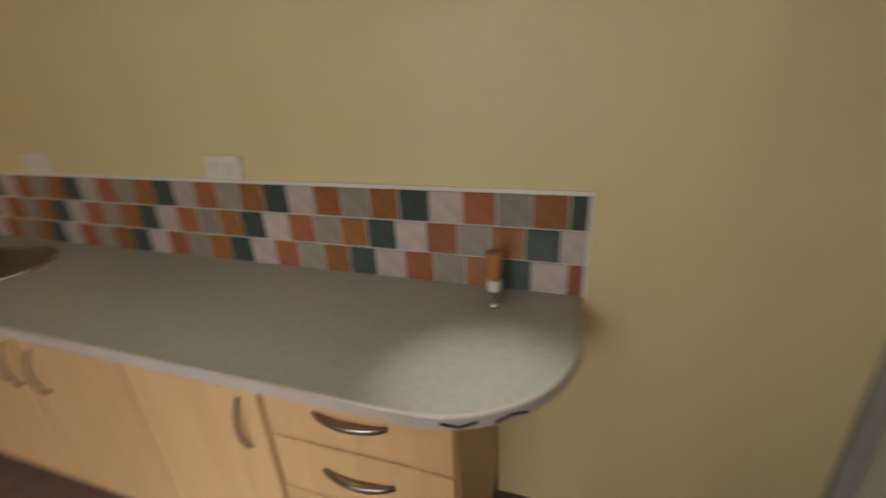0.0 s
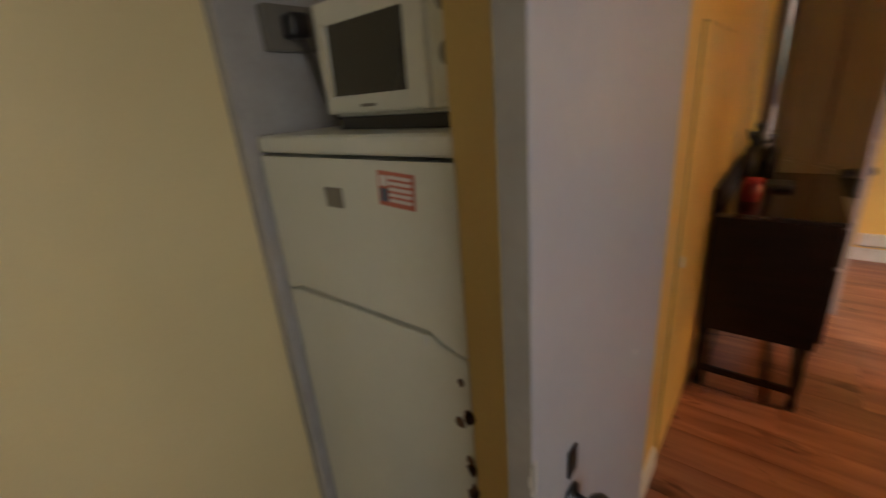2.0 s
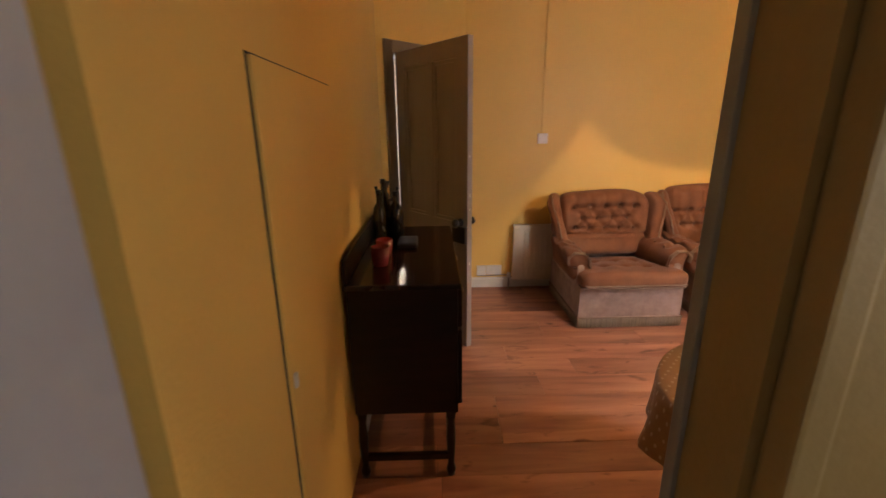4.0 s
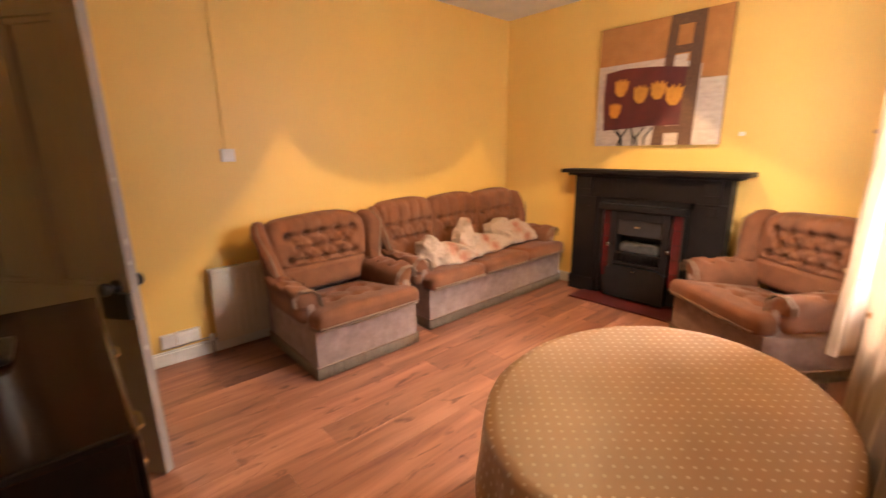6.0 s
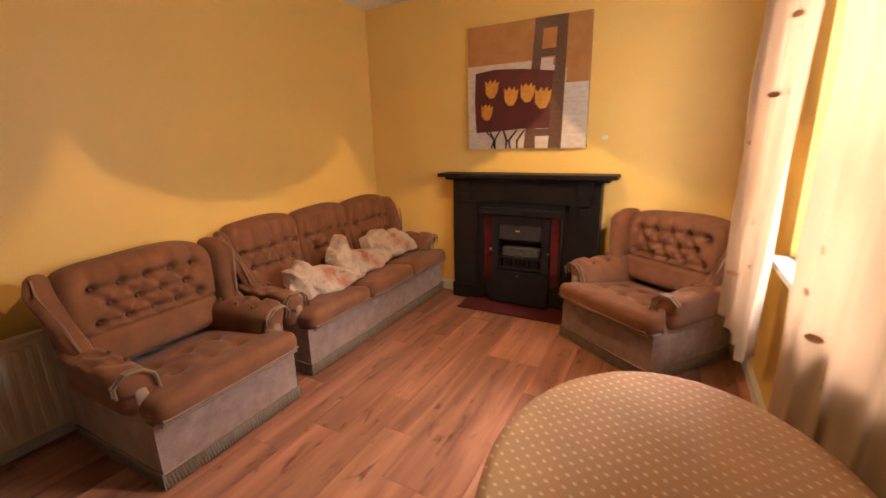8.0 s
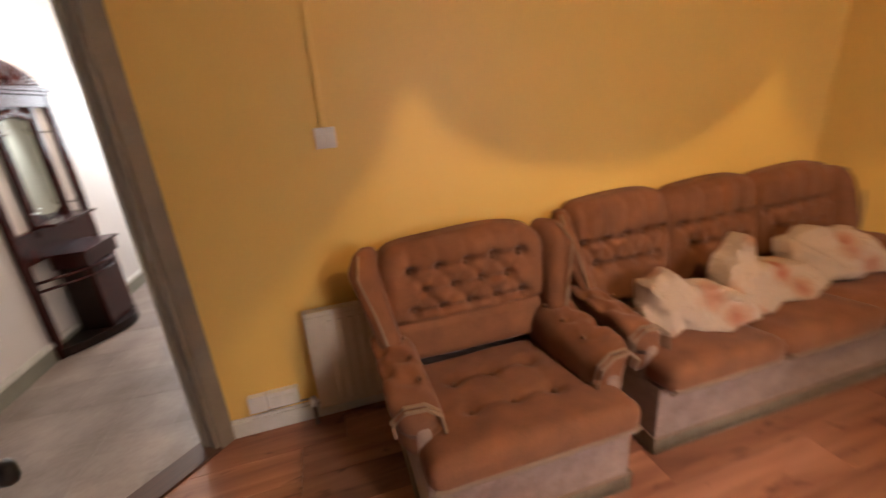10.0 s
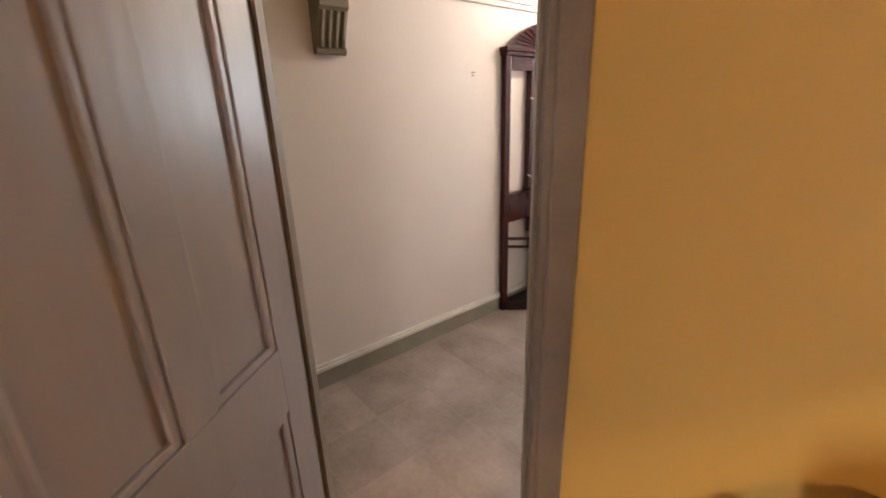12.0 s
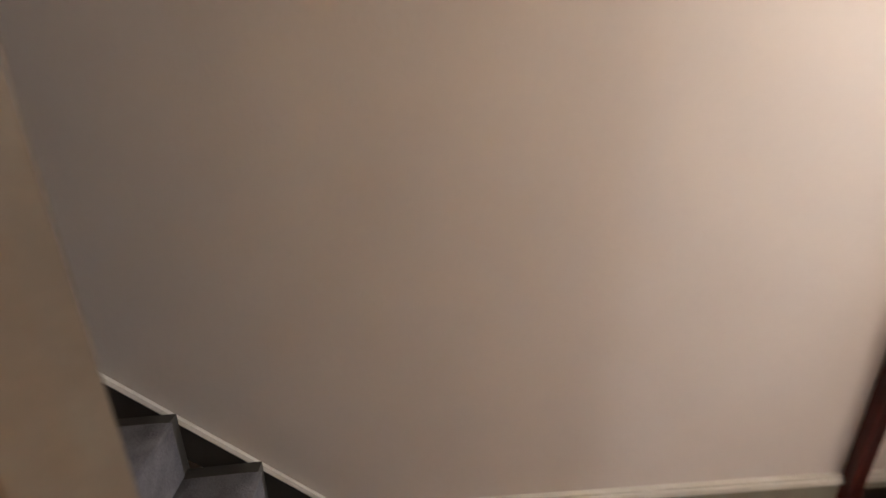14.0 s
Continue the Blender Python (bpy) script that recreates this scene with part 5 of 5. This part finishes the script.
def base_unit(y0, y1, kind, label):
    ob = thing("base_cabinet", pose(0, 0, 0), label, "cabinet", "kitchen units")
    part("body", bx(KX + 0.01, ECK - 0.02, y0, y1, 0.1, 0.872), MAPLE, ob)
    part("plinth", bx(KX + 0.01, ECK - 0.07, y0, y1, 0.0, 0.1), DARK_WOOD, ob)
    if kind == "drawers":
        for z0, z1 in ((0.665, 0.855), (0.47, 0.655), (0.12, 0.46)):
            d = part("drawer", bx(ECK - 0.019, ECK, y0 + 0.012, y1 - 0.004, z0, z1, 0.004), MAPLE, ob)
            cy = (y0 + y1) / 2
            handle(d, (ECK, cy - 0.1, (z0 + z1) / 2 + 0.01), (ECK, cy + 0.1, (z0 + z1) / 2 + 0.01))
    else:
        hand = y1 - 0.07 if kind == "right" else y0 + 0.07
        d = part("door", bx(ECK - 0.019, ECK, y0 + 0.004, y1 - 0.004, 0.12, 0.855, 0.004), MAPLE, ob)
        handle(d, (ECK, hand, 0.585), (ECK, hand, 0.765))
        part("inset", bx(ECK, ECK + 0.002, y0 + 0.06, y1 - 0.06 - 0.05, 0.2, 0.79, 0.001), MAPLE, d)


base_unit(-2.53, -1.995, "drawers", "pale maple drawer unit under the worktop")
base_unit(-3.03, -2.532, "right", "pale maple cupboard under the worktop")
base_unit(-3.53, -3.032, "left", "pale maple cupboard under the worktop")
base_unit(-4.03, -3.532, "right", "pale maple cupboard under the worktop")
base_unit(-5.18, -4.032, "left", "pale maple cupboard under the worktop")

hob = thing("kettle", pose(-1.2, -4.45, 0.909), "dark red kettle on the worktop", "kettle")
part("body", lathe([(0.09, 0), (0.1, 0.01), (0.1, 0.1), (0.085, 0.17), (0.06, 0.2), (0.02, 0.21)], 22), material("dark_red_enamel", (0.1, 0.025, 0.018), 0.3), hob, smooth=True)
part("handle", tube([(0.09, 0, 0.05), (0.14, 0, 0.08), (0.14, 0, 0.16), (0.08, 0, 0.18)], 0.01, 8), BLACK_PLASTIC, hob)
sinkt = thing("sink", pose(-1.15, -4.0, 0.909), "steel sink rim set into the worktop", "sink")
part("rim", tube([(0.19 * math.cos(a), 0.24 * math.sin(a), 0.003) for a in [i * math.pi / 20 for i in range(41)]], 0.008, 6), CHROME, sinkt)
part("bowl", moved(lathe([(1, 0.0), (1.0, 0.002)], 32), Matrix.Diagonal((0.185, 0.235, 1, 1))), STEEL, sinkt)

mill = thing("brush", pose(-1.32, -1.985, 0.909), "small pastry brush standing in a clear cup", "brush")
part("foot", lathe([(0.022, 0), (0.024, 0.006), (0.015, 0.014)], 18), CHROME, mill, smooth=True)
part("stem", lathe([(0.013, 0.014), (0.012, 0.05)], 16), GREY_PLASTIC, mill, smooth=True)
part("collar", lathe([(0.018, 0.05), (0.02, 0.056), (0.02, 0.078), (0.017, 0.083)], 18), PLASTIC_WHITE, mill, "white collar", smooth=True)
part("bristles", lathe([(0.016, 0.083), (0.021, 0.12), (0.026, 0.165)], 18), CANVAS_OCHRE, mill, "tan bristles", smooth=True)

for y, h in ((-2.95, 0.04), (-3.93, 0.03)):
    s = thing("socket", pose(KX, y, 1.232), "white double socket above the tiles", "socket", "kitchen sockets")
    part("plate", bx(0.001, 0.026, -0.072, 0.072, 0, 0.082, 0.004), PLASTIC_WHITE, s)
    for o in (-0.034, 0.034):
        part("outlet", bx(0.026, 0.028, o - 0.02, o + 0.02, 0.015, 0.06, 0.001), WHITE_GLOSS, s)

spot = thing("ceiling_spotlight", pose(-0.96, -1.93, 2.5), "small round white spotlight on the kitchen ceiling", "spotlight")
part("housing", lathe([(0.03, -0.001), (0.045, -0.012), (0.045, -0.05), (0.04, -0.05), (0.038, -0.03), (0.02, -0.025)], 24), PLASTIC_WHITE, spot, smooth=True)
part("ring", lathe([(0.047, -0.046), (0.05, -0.05), (0.047, -0.054), (0.041, -0.052)], 24), CHROME, spot, "chrome ring", smooth=True)

# ---- fridge-freezer and microwave ----
fr = thing("fridge_freezer", pose(-1.372, -0.995, 0.018), "old white fridge-freezer with chipped paint in the alcove", "fridge")
FW = 0.592
part("cabinet", bx(0.004, FW - 0.004, 0.062, 0.62, 0.03, 1.375, 0.008), FRIDGE_WHITE, fr)
part("top_cap", bx(0, FW, 0.0, 0.625, 1.385, 1.425, 0.012, 3), FRIDGE_WHITE, fr)
part("seal", bx(0.006, FW - 0.006, 0.05, 0.064, 0.04, 1.386), FRIDGE_SEAL, fr)
fz = part("freezer_door", prism([(0, 1.378), (FW, 1.378), (FW, 1.012), (FW - 0.06, 1.028), (FW - 0.09, 1.045), (0.05, 1.045), (0.03, 1.032), (0, 1.032)], 0.05), FRIDGE_WHITE, fr)
fz.location = (0, 0.002, 0)
fd = part("fridge_door", prism([(0, 1.024), (0.03, 1.024), (0.05, 1.034), (FW - 0.09, 1.034), (FW - 0.06, 1.017), (FW, 1.004), (FW, 0.05), (0, 0.05)], 0.05), FRIDGE_WHITE, fr)
fd.location = (0, 0.002, 0)
part("door_grip", bx(0.05, FW - 0.1, -0.004, 0.004, 1.0, 1.034, 0.004), FRIDGE_WHITE, fd, "moulded finger grip")
part("foot", bx(0.02, FW - 0.02, 0.02, 0.6, -0.018, 0.03), BLACK_PLASTIC, fr)
part("badge", bx(0.24, 0.295, -0.002, 0.003, 1.275, 1.318, 0.001), GREY_PLASTIC, fz, "small grey badge")
st = part("sticker", moved(bx(-0.046, 0.046, -0.001, 0.002, -0.033, 0.033), Matrix.Translation((0.455, 0, 1.325)) @ Matrix.Rotation(radians(4), 4, "Y")), STICKER_RED, fz, "red and white printed sticker")
for i in range(5):
    part("print_bar", moved(bx(-0.016, 0.04, -0.0022, -0.001, 0.02 - i * 0.0108, 0.026 - i * 0.0108), Matrix.Translation((0.455, 0, 1.325)) @ Matrix.Rotation(radians(4), 4, "Y")), STICKER_WHITE, st)
part("print_bar", moved(bx(-0.04, -0.02, -0.0022, -0.001, -0.025, 0.0), Matrix.Translation((0.455, 0, 1.325)) @ Matrix.Rotation(radians(4), 4, "Y")), STICKER_BLUE, st)
part("print_bar", moved(bx(-0.04, -0.02, -0.0022, -0.001, 0.005, 0.025), Matrix.Translation((0.455, 0, 1.325)) @ Matrix.Rotation(radians(4), 4, "Y")), STICKER_WHITE, st)
rng = random.Random(11)
for i in range(46):
    z = 0.3 + rng.random() ** 1.6 * 0.75
    w = 0.004 + rng.random() * 0.012
    x = FW - 0.004 - rng.random() ** 2 * 0.035
    part("rust_spot", prism([(x + w * math.cos(a) * (0.6 + 0.5 * rng.random()), z + w * math.sin(a) * (0.7 + 0.9 * rng.random())) for a in [k * math.pi / 4 for k in range(8)]], 0.0015), RUST, fd, "chipped rusty enamel").location = (0, -0.0012, 0)

mw = thing("microwave", pose(-1.19, -0.90, 1.444, 0, 0, -4), "white microwave oven on top of the fridge", "microwave")
part("base", bx(0.01, 0.43, 0.015, 0.34, 0.0, 0.026), BLACK_PLASTIC, mw)
part("body", bx(0, 0.44, 0.012, 0.36, 0.026, 0.255, 0.008), FRIDGE_WHITE, mw)
md = part("door", bx(0.004, 0.325, -0.012, 0.012, 0.034, 0.251, 0.006), FRIDGE_WHITE, mw)
part("door_window", prism([(0.045, 0.07), (0.27, 0.07), (0.275, 0.205), (0.05, 0.205)], 0.003), OVEN_GLASS, md).location = (0, -0.0145, 0)
part("door_trim", bx(0.03, 0.04, -0.016, -0.011, 0.066, 0.21), CHROME, md)
part("logo_bar", bx(0.13, 0.175, -0.0135, -0.0119, 0.046, 0.052), GREY_PLASTIC, md)
mp = part("control_panel", bx(0.33, 0.437, -0.01, 0.012, 0.034, 0.251, 0.005), FRIDGE_WHITE, mw)
for z in (0.195, 0.118):
    part("dial", moved(lathe([(0.022, 0), (0.02, 0.012), (0.004, 0.014)], 18), Matrix.Translation((0.384, -0.0105, z)) @ Matrix.Rotation(radians(90), 4, "X")), GREY_PLASTIC, mp, smooth=True)
part("button", bx(0.345, 0.42, -0.013, -0.0101, 0.045, 0.068, 0.002), FRIDGE_WHITE, mp)

box = thing("socket", pose(KX + 0.0455, -0.86, 1.63), "surface socket with a black plug beside the microwave", "socket")
part("back_box", bx(0.0, 0.035, -0.06, 0.07, 0, 0.1, 0.004), GREY_PLASTIC, box)
part("plug", soft(0.025, 0.028, 0.028, 0.012, 5, (0.06, 0.0, 0.05)), BLACK_PLASTIC, box, "black mains plug", smooth=True)
part("flex", tube([(0.07, 0.0, 0.03), (0.075, 0.02, -0.03), (0.05, 0.06, -0.12), (0.04, 0.1, -0.17)], 0.005, 6), BLACK_PLASTIC, box)

# ---- hallway things ----
hs = thing("hall_stand", Matrix.Translation((hall_x(4.25) + 0.003, 4.25, 0)) @ Matrix.Rotation(hall_dir, 4, "Z"), "red mahogany hall stand with a tall mirror", "hall stand")
HW = 0.92     # local: x along the wall, -y out of it
for x in (0, HW - 0.05):
    part("post", join(bx(x, x + 0.05, -0.05, -0.008, 0, 1.8, 0.004)), MAHOGANY, hs)
part("cornice", join(bx(-0.02, HW + 0.02, -0.075, -0.005, 1.8, 1.825, 0.005), bx(-0.01, HW + 0.01, -0.065, -0.005, 1.775, 1.8, 0.005)), MAHOGANY, hs)
part("top_rail", bx(0.05, HW - 0.05, -0.045, -0.01, 1.69, 1.775, 0.003), MAHOGANY, hs)
arch = [(0.0, 1.825)] + [(0.02 + 0.42 * i / 14, 1.825 + 0.17 * abs(math.sin(math.pi / 2 * i / 14)) ** 0.8) for i in range(15)] + [(0.41, 1.93), (0.39, 1.87), (0.37, 1.825)]
part("pediment", moved(prism(arch, 0.035), Matrix.Translation((0, -0.05, 0))), MAHOGANY, hs)
part("pediment", moved(prism([(HW - a, b) for a, b in arch], 0.035), Matrix.Translation((0, -0.05, 0))), MAHOGANY, hs)
for i in range(7):
    a = math.pi / 2 * (i + 0.5) / 7
    for s in (0, 1):
        p0, p1 = (0.38, -0.055, 1.835), (0.38 - 0.3 * math.cos(a), -0.055, 1.835 + 0.12 * math.sin(a))
        if s:
            p0, p1 = (HW - p0[0], *p0[1:]), (HW - p1[0], *p1[1:])
        part("carved_ray", tube([p0, p1], 0.006, 5), MAHOGANY, hs)
part("finial", moved(lathe([(0.03, 0), (0.03, 0.015), (0.014, 0.03), (0.035, 0.08), (0.018, 0.12), (0.006, 0.15)], 14), Matrix.Translation((HW / 2, -0.035, 1.825))), MAHOGANY, hs, smooth=True)
MX0, MX1 = 0.29, 0.63
for x in (MX0 - 0.045, MX1):
    part("mirror_post", bx(x, x + 0.045, -0.055, -0.01, 0.83, 1.69, 0.004), MAHOGANY, hs)
mirror_outline = [(MX0, 1.0), ((MX0 + MX1) / 2, 0.92), (MX1, 1.0), (MX1, 1.55)] + [((MX0 + MX1) / 2 + 0.17 * math.cos(a), 1.55 + 0.1 * math.sin(a)) for a in [math.pi * i / 10 for i in range(1, 10)]] + [(MX0, 1.55)]
part("mirror", moved(prism(mirror_outline, 0.006), Matrix.Translation((0, -0.032, 0))), MIRROR, hs, "tall shaped mirror glass")
part("mirror_back", moved(prism([(MX0, 0.85), (MX1, 0.85), (MX1, 1.69), (MX0, 1.69)], 0.012), Matrix.Translation((0, -0.024, 0))), MAHOGANY, hs)
part("carving", join(*[soft(0.03, 0.012, 0.025, 0.012, 4, (MX0 + 0.05 + i * 0.06, -0.04, 1.655 - 0.03 * abs(2 - i) / 2)) for i in range(5)]), MAHOGANY, hs, smooth=True)
part("mid_rail", bx(0.05, HW - 0.05, -0.045, -0.01, 0.68, 0.875, 0.003), MAHOGANY, hs)
part("rail_top", bx(0.0, HW, -0.06, -0.008, 0.875, 0.89, 0.004), MAHOGANY, hs)
part("glove_shelf", bx(0.2, HW - 0.2, -0.19, -0.04, 0.9, 0.92, 0.006), MAHOGANY, hs)
part("glove_box", bx(0.24, HW - 0.24, -0.27, -0.045, 0.58, 0.68, 0.006), MAHOGANY, hs)
part("box_lid", bx(0.22, HW - 0.22, -0.29, -0.045, 0.68, 0.7, 0.006), MAHOGANY, hs)
curve = [(0.05 + (HW - 0.1) * i / 16, -0.05 - 0.24 * math.sin(math.pi * i / 16)) for i in range(17)]
for z in (0.5, 0.56):
    part("umbrella_rail", tube([(x, y, z) for x, y in curve], 0.011, 8), MAHOGANY, hs, smooth=True)
for i in (2, 4, 6, 10, 12, 14):
    part("spindle", tube([(curve[i][0], curve[i][1], 0.5), (curve[i][0], curve[i][1], 0.56)], 0.007, 6), MAHOGANY, hs)
part("centre_panel", bx(0.28, HW - 0.28, -0.26, -0.23, 0.06, 0.58, 0.004), MAHOGANY, hs)
part("centre_side", bx(0.28, 0.3, -0.23, -0.05, 0.06, 0.58), DARK_WOOD, hs)
part("centre_side", bx(HW - 0.3, HW - 0.28, -0.23, -0.05, 0.06, 0.58), DARK_WOOD, hs)
part("base_tray", moved(prism([(0, -0.008)] + [(x * 1.06 - 0.03, y - 0.03) for x, y in curve] + [(HW, -0.008)], 0.06, "z"), Matrix.Translation((0, 0, 0.01))), DARK_WOOD, hs)
for x in (0.24, HW - 0.24):
    for z in (1.52, 1.0):
        part("coat_hook", tube([(x, -0.056, z), (x, -0.1, z - 0.01), (x, -0.115, z + 0.03)], 0.006, 6), CHROME, hs, "bright metal coat hook")

cb = thing("corbel", HALL @ Matrix.Translation((3.075 - 1.9, 0, 0)), "grey fluted plaster corbel on the hallway wall", "corbel")
part("block", prism([(0.0, 1.735), (-0.04, 1.735), (-0.045, 1.76), (-0.06, 1.8), (-0.085, 1.86), (-0.1, 1.9), (-0.115, 1.91), (-0.115, 1.94), (-0.13, 1.95), (-0.13, 2.0), (0.0, 2.0)], 0.14, "x"), CORBEL_GREY, cb).location = (-0.07, -0.001, 0)
for i in range(4):
    x = -0.053 + i * 0.0355
    part("flute", tube([(x, -0.048, 1.752), (x, -0.062, 1.8), (x, -0.086, 1.86), (x, -0.1, 1.895)], 0.012, 8), CORBEL_GREY, cb, smooth=True)
part("foot_roll", tube([(-0.075, -0.03, 1.742), (0.075, -0.03, 1.742)], 0.02, 10), CORBEL_GREY, cb)
part("arch_stub", bx(-0.075, 0.075, -0.15, -0.001, 2.0, 2.61, 0.004), CREAM, cb)

lampx = thing("hall_lamp", pose(-0.65, 4.75, 0), "glass globe ceiling lamp in the hallway", "lamp")
part("rose", moved(lathe([(0.06, -0.03), (0.05, -0.001)], 18), Matrix.Translation((0, 0, 2.62))), BRASS, lampx, smooth=True)
part("stem", tube([(0, 0, 2.42), (0, 0, 2.6)], 0.008, 6), BRASS, lampx)
part("holder", moved(lathe([(0.02, 0), (0.03, 0.06), (0.01, 0.1)], 14), Matrix.Translation((0, 0, 2.32))), BRASS, lampx, smooth=True)

# stairs rising towards -y along the hallway wall
stairs = thing("staircase", pose(0, 0, 0), "narrow staircase with blue-grey patterned carpet", "staircase", kind="structure")
GO, RISE, FIRST = 0.216, 0.193, 2.47
for i in range(12):
    y1 = FIRST - i * GO
    z = RISE * (i + 1)
    xw = hall_x(y1) + 0.022
    tread = part("tread", bx(xw, -0.742, y1 - GO, y1, max(0.0, z - RISE - 0.02), z - 0.012), STRINGER, stairs)
    part("carpet_tread", soft(( -0.80 - xw) / 2 , (GO + 0.02) / 2, 0.012, 0.011, 4, ((xw + 0.05 - 0.75) / 2, y1 - GO / 2 + 0.008, z - 0.006)), CARPET, tread, smooth=True)
    part("carpet_riser", bx(xw + 0.05, -0.75, y1, y1 + 0.012, z - RISE, z - 0.008, 0.003), CARPET, tread)
slope = RISE / GO
s0, s1 = FIRST + 0.03, FIRST - 12 * GO
strg = [(s0, 0.0), (s0, 0.115), (FIRST - 0.03, 0.115 + 0.06 * slope), (s1, 0.115 + (s0 - s1) * slope), (s1, -0.1 + (s0 - s1) * slope)]
lean = Matrix.Translation((hall_x(2.6) + 0.002, 0, 0)) @ Matrix(((1, 0.0576, 0, -0.0576 * 2.6), (0, 1, 0, 0), (0, 0, 1, 0), (0, 0, 0, 1)))
part("stringer", moved(prism(strg, 0.018, "x"), lean), STRINGER, stairs, "dark grey wall stringer")
part("stringer_cap", moved(tube([(0.01, s0, 0.118), (0.01, FIRST - 0.03, 0.118 + 0.06 * slope), (0.01, s1, 0.118 + (s0 - s1) * slope)], 0.011, 6), lean), WHITE_GLOSS, stairs, "white moulding on the stringer")


# ---- pieces: wall tiles, planks, floor tiles ----
splash = thing("tiled_splashback", pose(KX, 0, 0), "splashback of multicoloured glazed tiles with a white edge", "splashback", kind="structure")
part("backing", bx(0.0005, 0.006, -5.18, WTY + 0.0, 0.909, 1.216), TILE_GROUT, splash)
part("edge_trim", join(bx(0.0005, 0.013, -5.18, WTY + 0.012, 1.216, 1.228, 0.002), bx(0.0005, 0.013, WTY, WTY + 0.012, 0.909, 1.216, 0.002)), PLASTIC_WHITE, splash, "white plastic edge trim")
TP = 0.1025
meshes = {}


def tile_mesh(w, mat):
    key = (round(w, 3), mat.name)
    if key not in meshes:
        b = bx(0.006, 0.0105, -w / 2, w / 2, -0.0487, 0.0487, 0.0015, 1)
        me = bpy.data.meshes.new("tile")
        b.to_mesh(me)
        b.free()
        me.materials.append(mat)
        meshes[key] = me
    return meshes[key]


for row, (first, start) in enumerate(((0.05, 4), (0.068, 3), (0.046, 2))):
    y, c, zc = WTY, start, 1.216 - TP * (row + 0.5)
    w = first
    while y - w > -5.1:
        ob = new("tile", tile_mesh(w - 0.005, TILE_COLOURS[c % 5]))
        ob.parent = splash
        ob.location = (0, y - w / 2, zc)
        y -= w
        w = TP
        c += 1


def clipped(bm, point, normal):
    bmesh.ops.bisect_plane(bm, geom=bm.verts[:] + bm.edges[:] + bm.faces[:], plane_co=point, plane_no=normal, clear_outer=True)
    edges = [e for e in bm.edges if e.is_boundary]
    if edges:
        bmesh.ops.holes_fill(bm, edges=edges)
    return bm


floor_ob = bpy.data.objects["floor"]
rng = random.Random(21)
PW = 0.192
rows_y = int((SY - WY) / PW) + 2
for i in range(rows_y):
    y0 = WY - 0.12 + i * PW
    x = LX - rng.random() * 1.1
    while x < FX:
        x1 = x + 1.26
        a, b = max(x, LX), min(x1, FX)
        ya, yb = max(y0, WY - 0.12), min(y0 + PW, SY)
        if b - a > 0.03 and yb - ya > 0.01:
            bm = bx(a + 0.0006, b - 0.0006, ya + 0.0006, yb - 0.0006, -0.011, 0.0, 0.0006, 1)
            if a < 0.2 and yb > 2.2:
                clipped(bm, (0.05, 2.95, 0), (-0.7071, 0.7071, 0))
            if len(bm.faces) > 3:
                part("plank", bm, LAMINATE, floor_ob)
            else:
                bm.free()
        x = x1

hall_floor = bpy.data.objects["floor_hall"]
TS = 0.325
hall_rot = Matrix.Translation((hall_x(2.6), 2.6, 0)) @ Matrix.Rotation(hall_dir - math.pi / 2, 4, "Z")
for i in range(-1, 5):
    for j in range(-2, 12):
        bm = moved(bx(i * TS + 0.1 + 0.0016, (i + 1) * TS + 0.1 - 0.0016, j * TS + 0.0016, (j + 1) * TS - 0.0016, -0.001, 0.0, 0.0005, 1), hall_rot)
        clipped(bm, (0.05 - 0.085, 2.95 + 0.085, 0), (0.7071, -0.7071, 0))
        if bm.faces:
            clipped(bm, (-0.06, 3, 0), (1, 0, 0))
        if bm.faces:
            clipped(bm, (hall_x(2.6), 2.6, 0), (-1, 0.0576, 0))
        if bm.faces:
            clipped(bm, (0, 2.02, 0), (0, -1, 0))
        if len(bm.faces) > 3:
            part("tile", bm, HALL_TILE, hall_floor)
        else:
            bm.free()
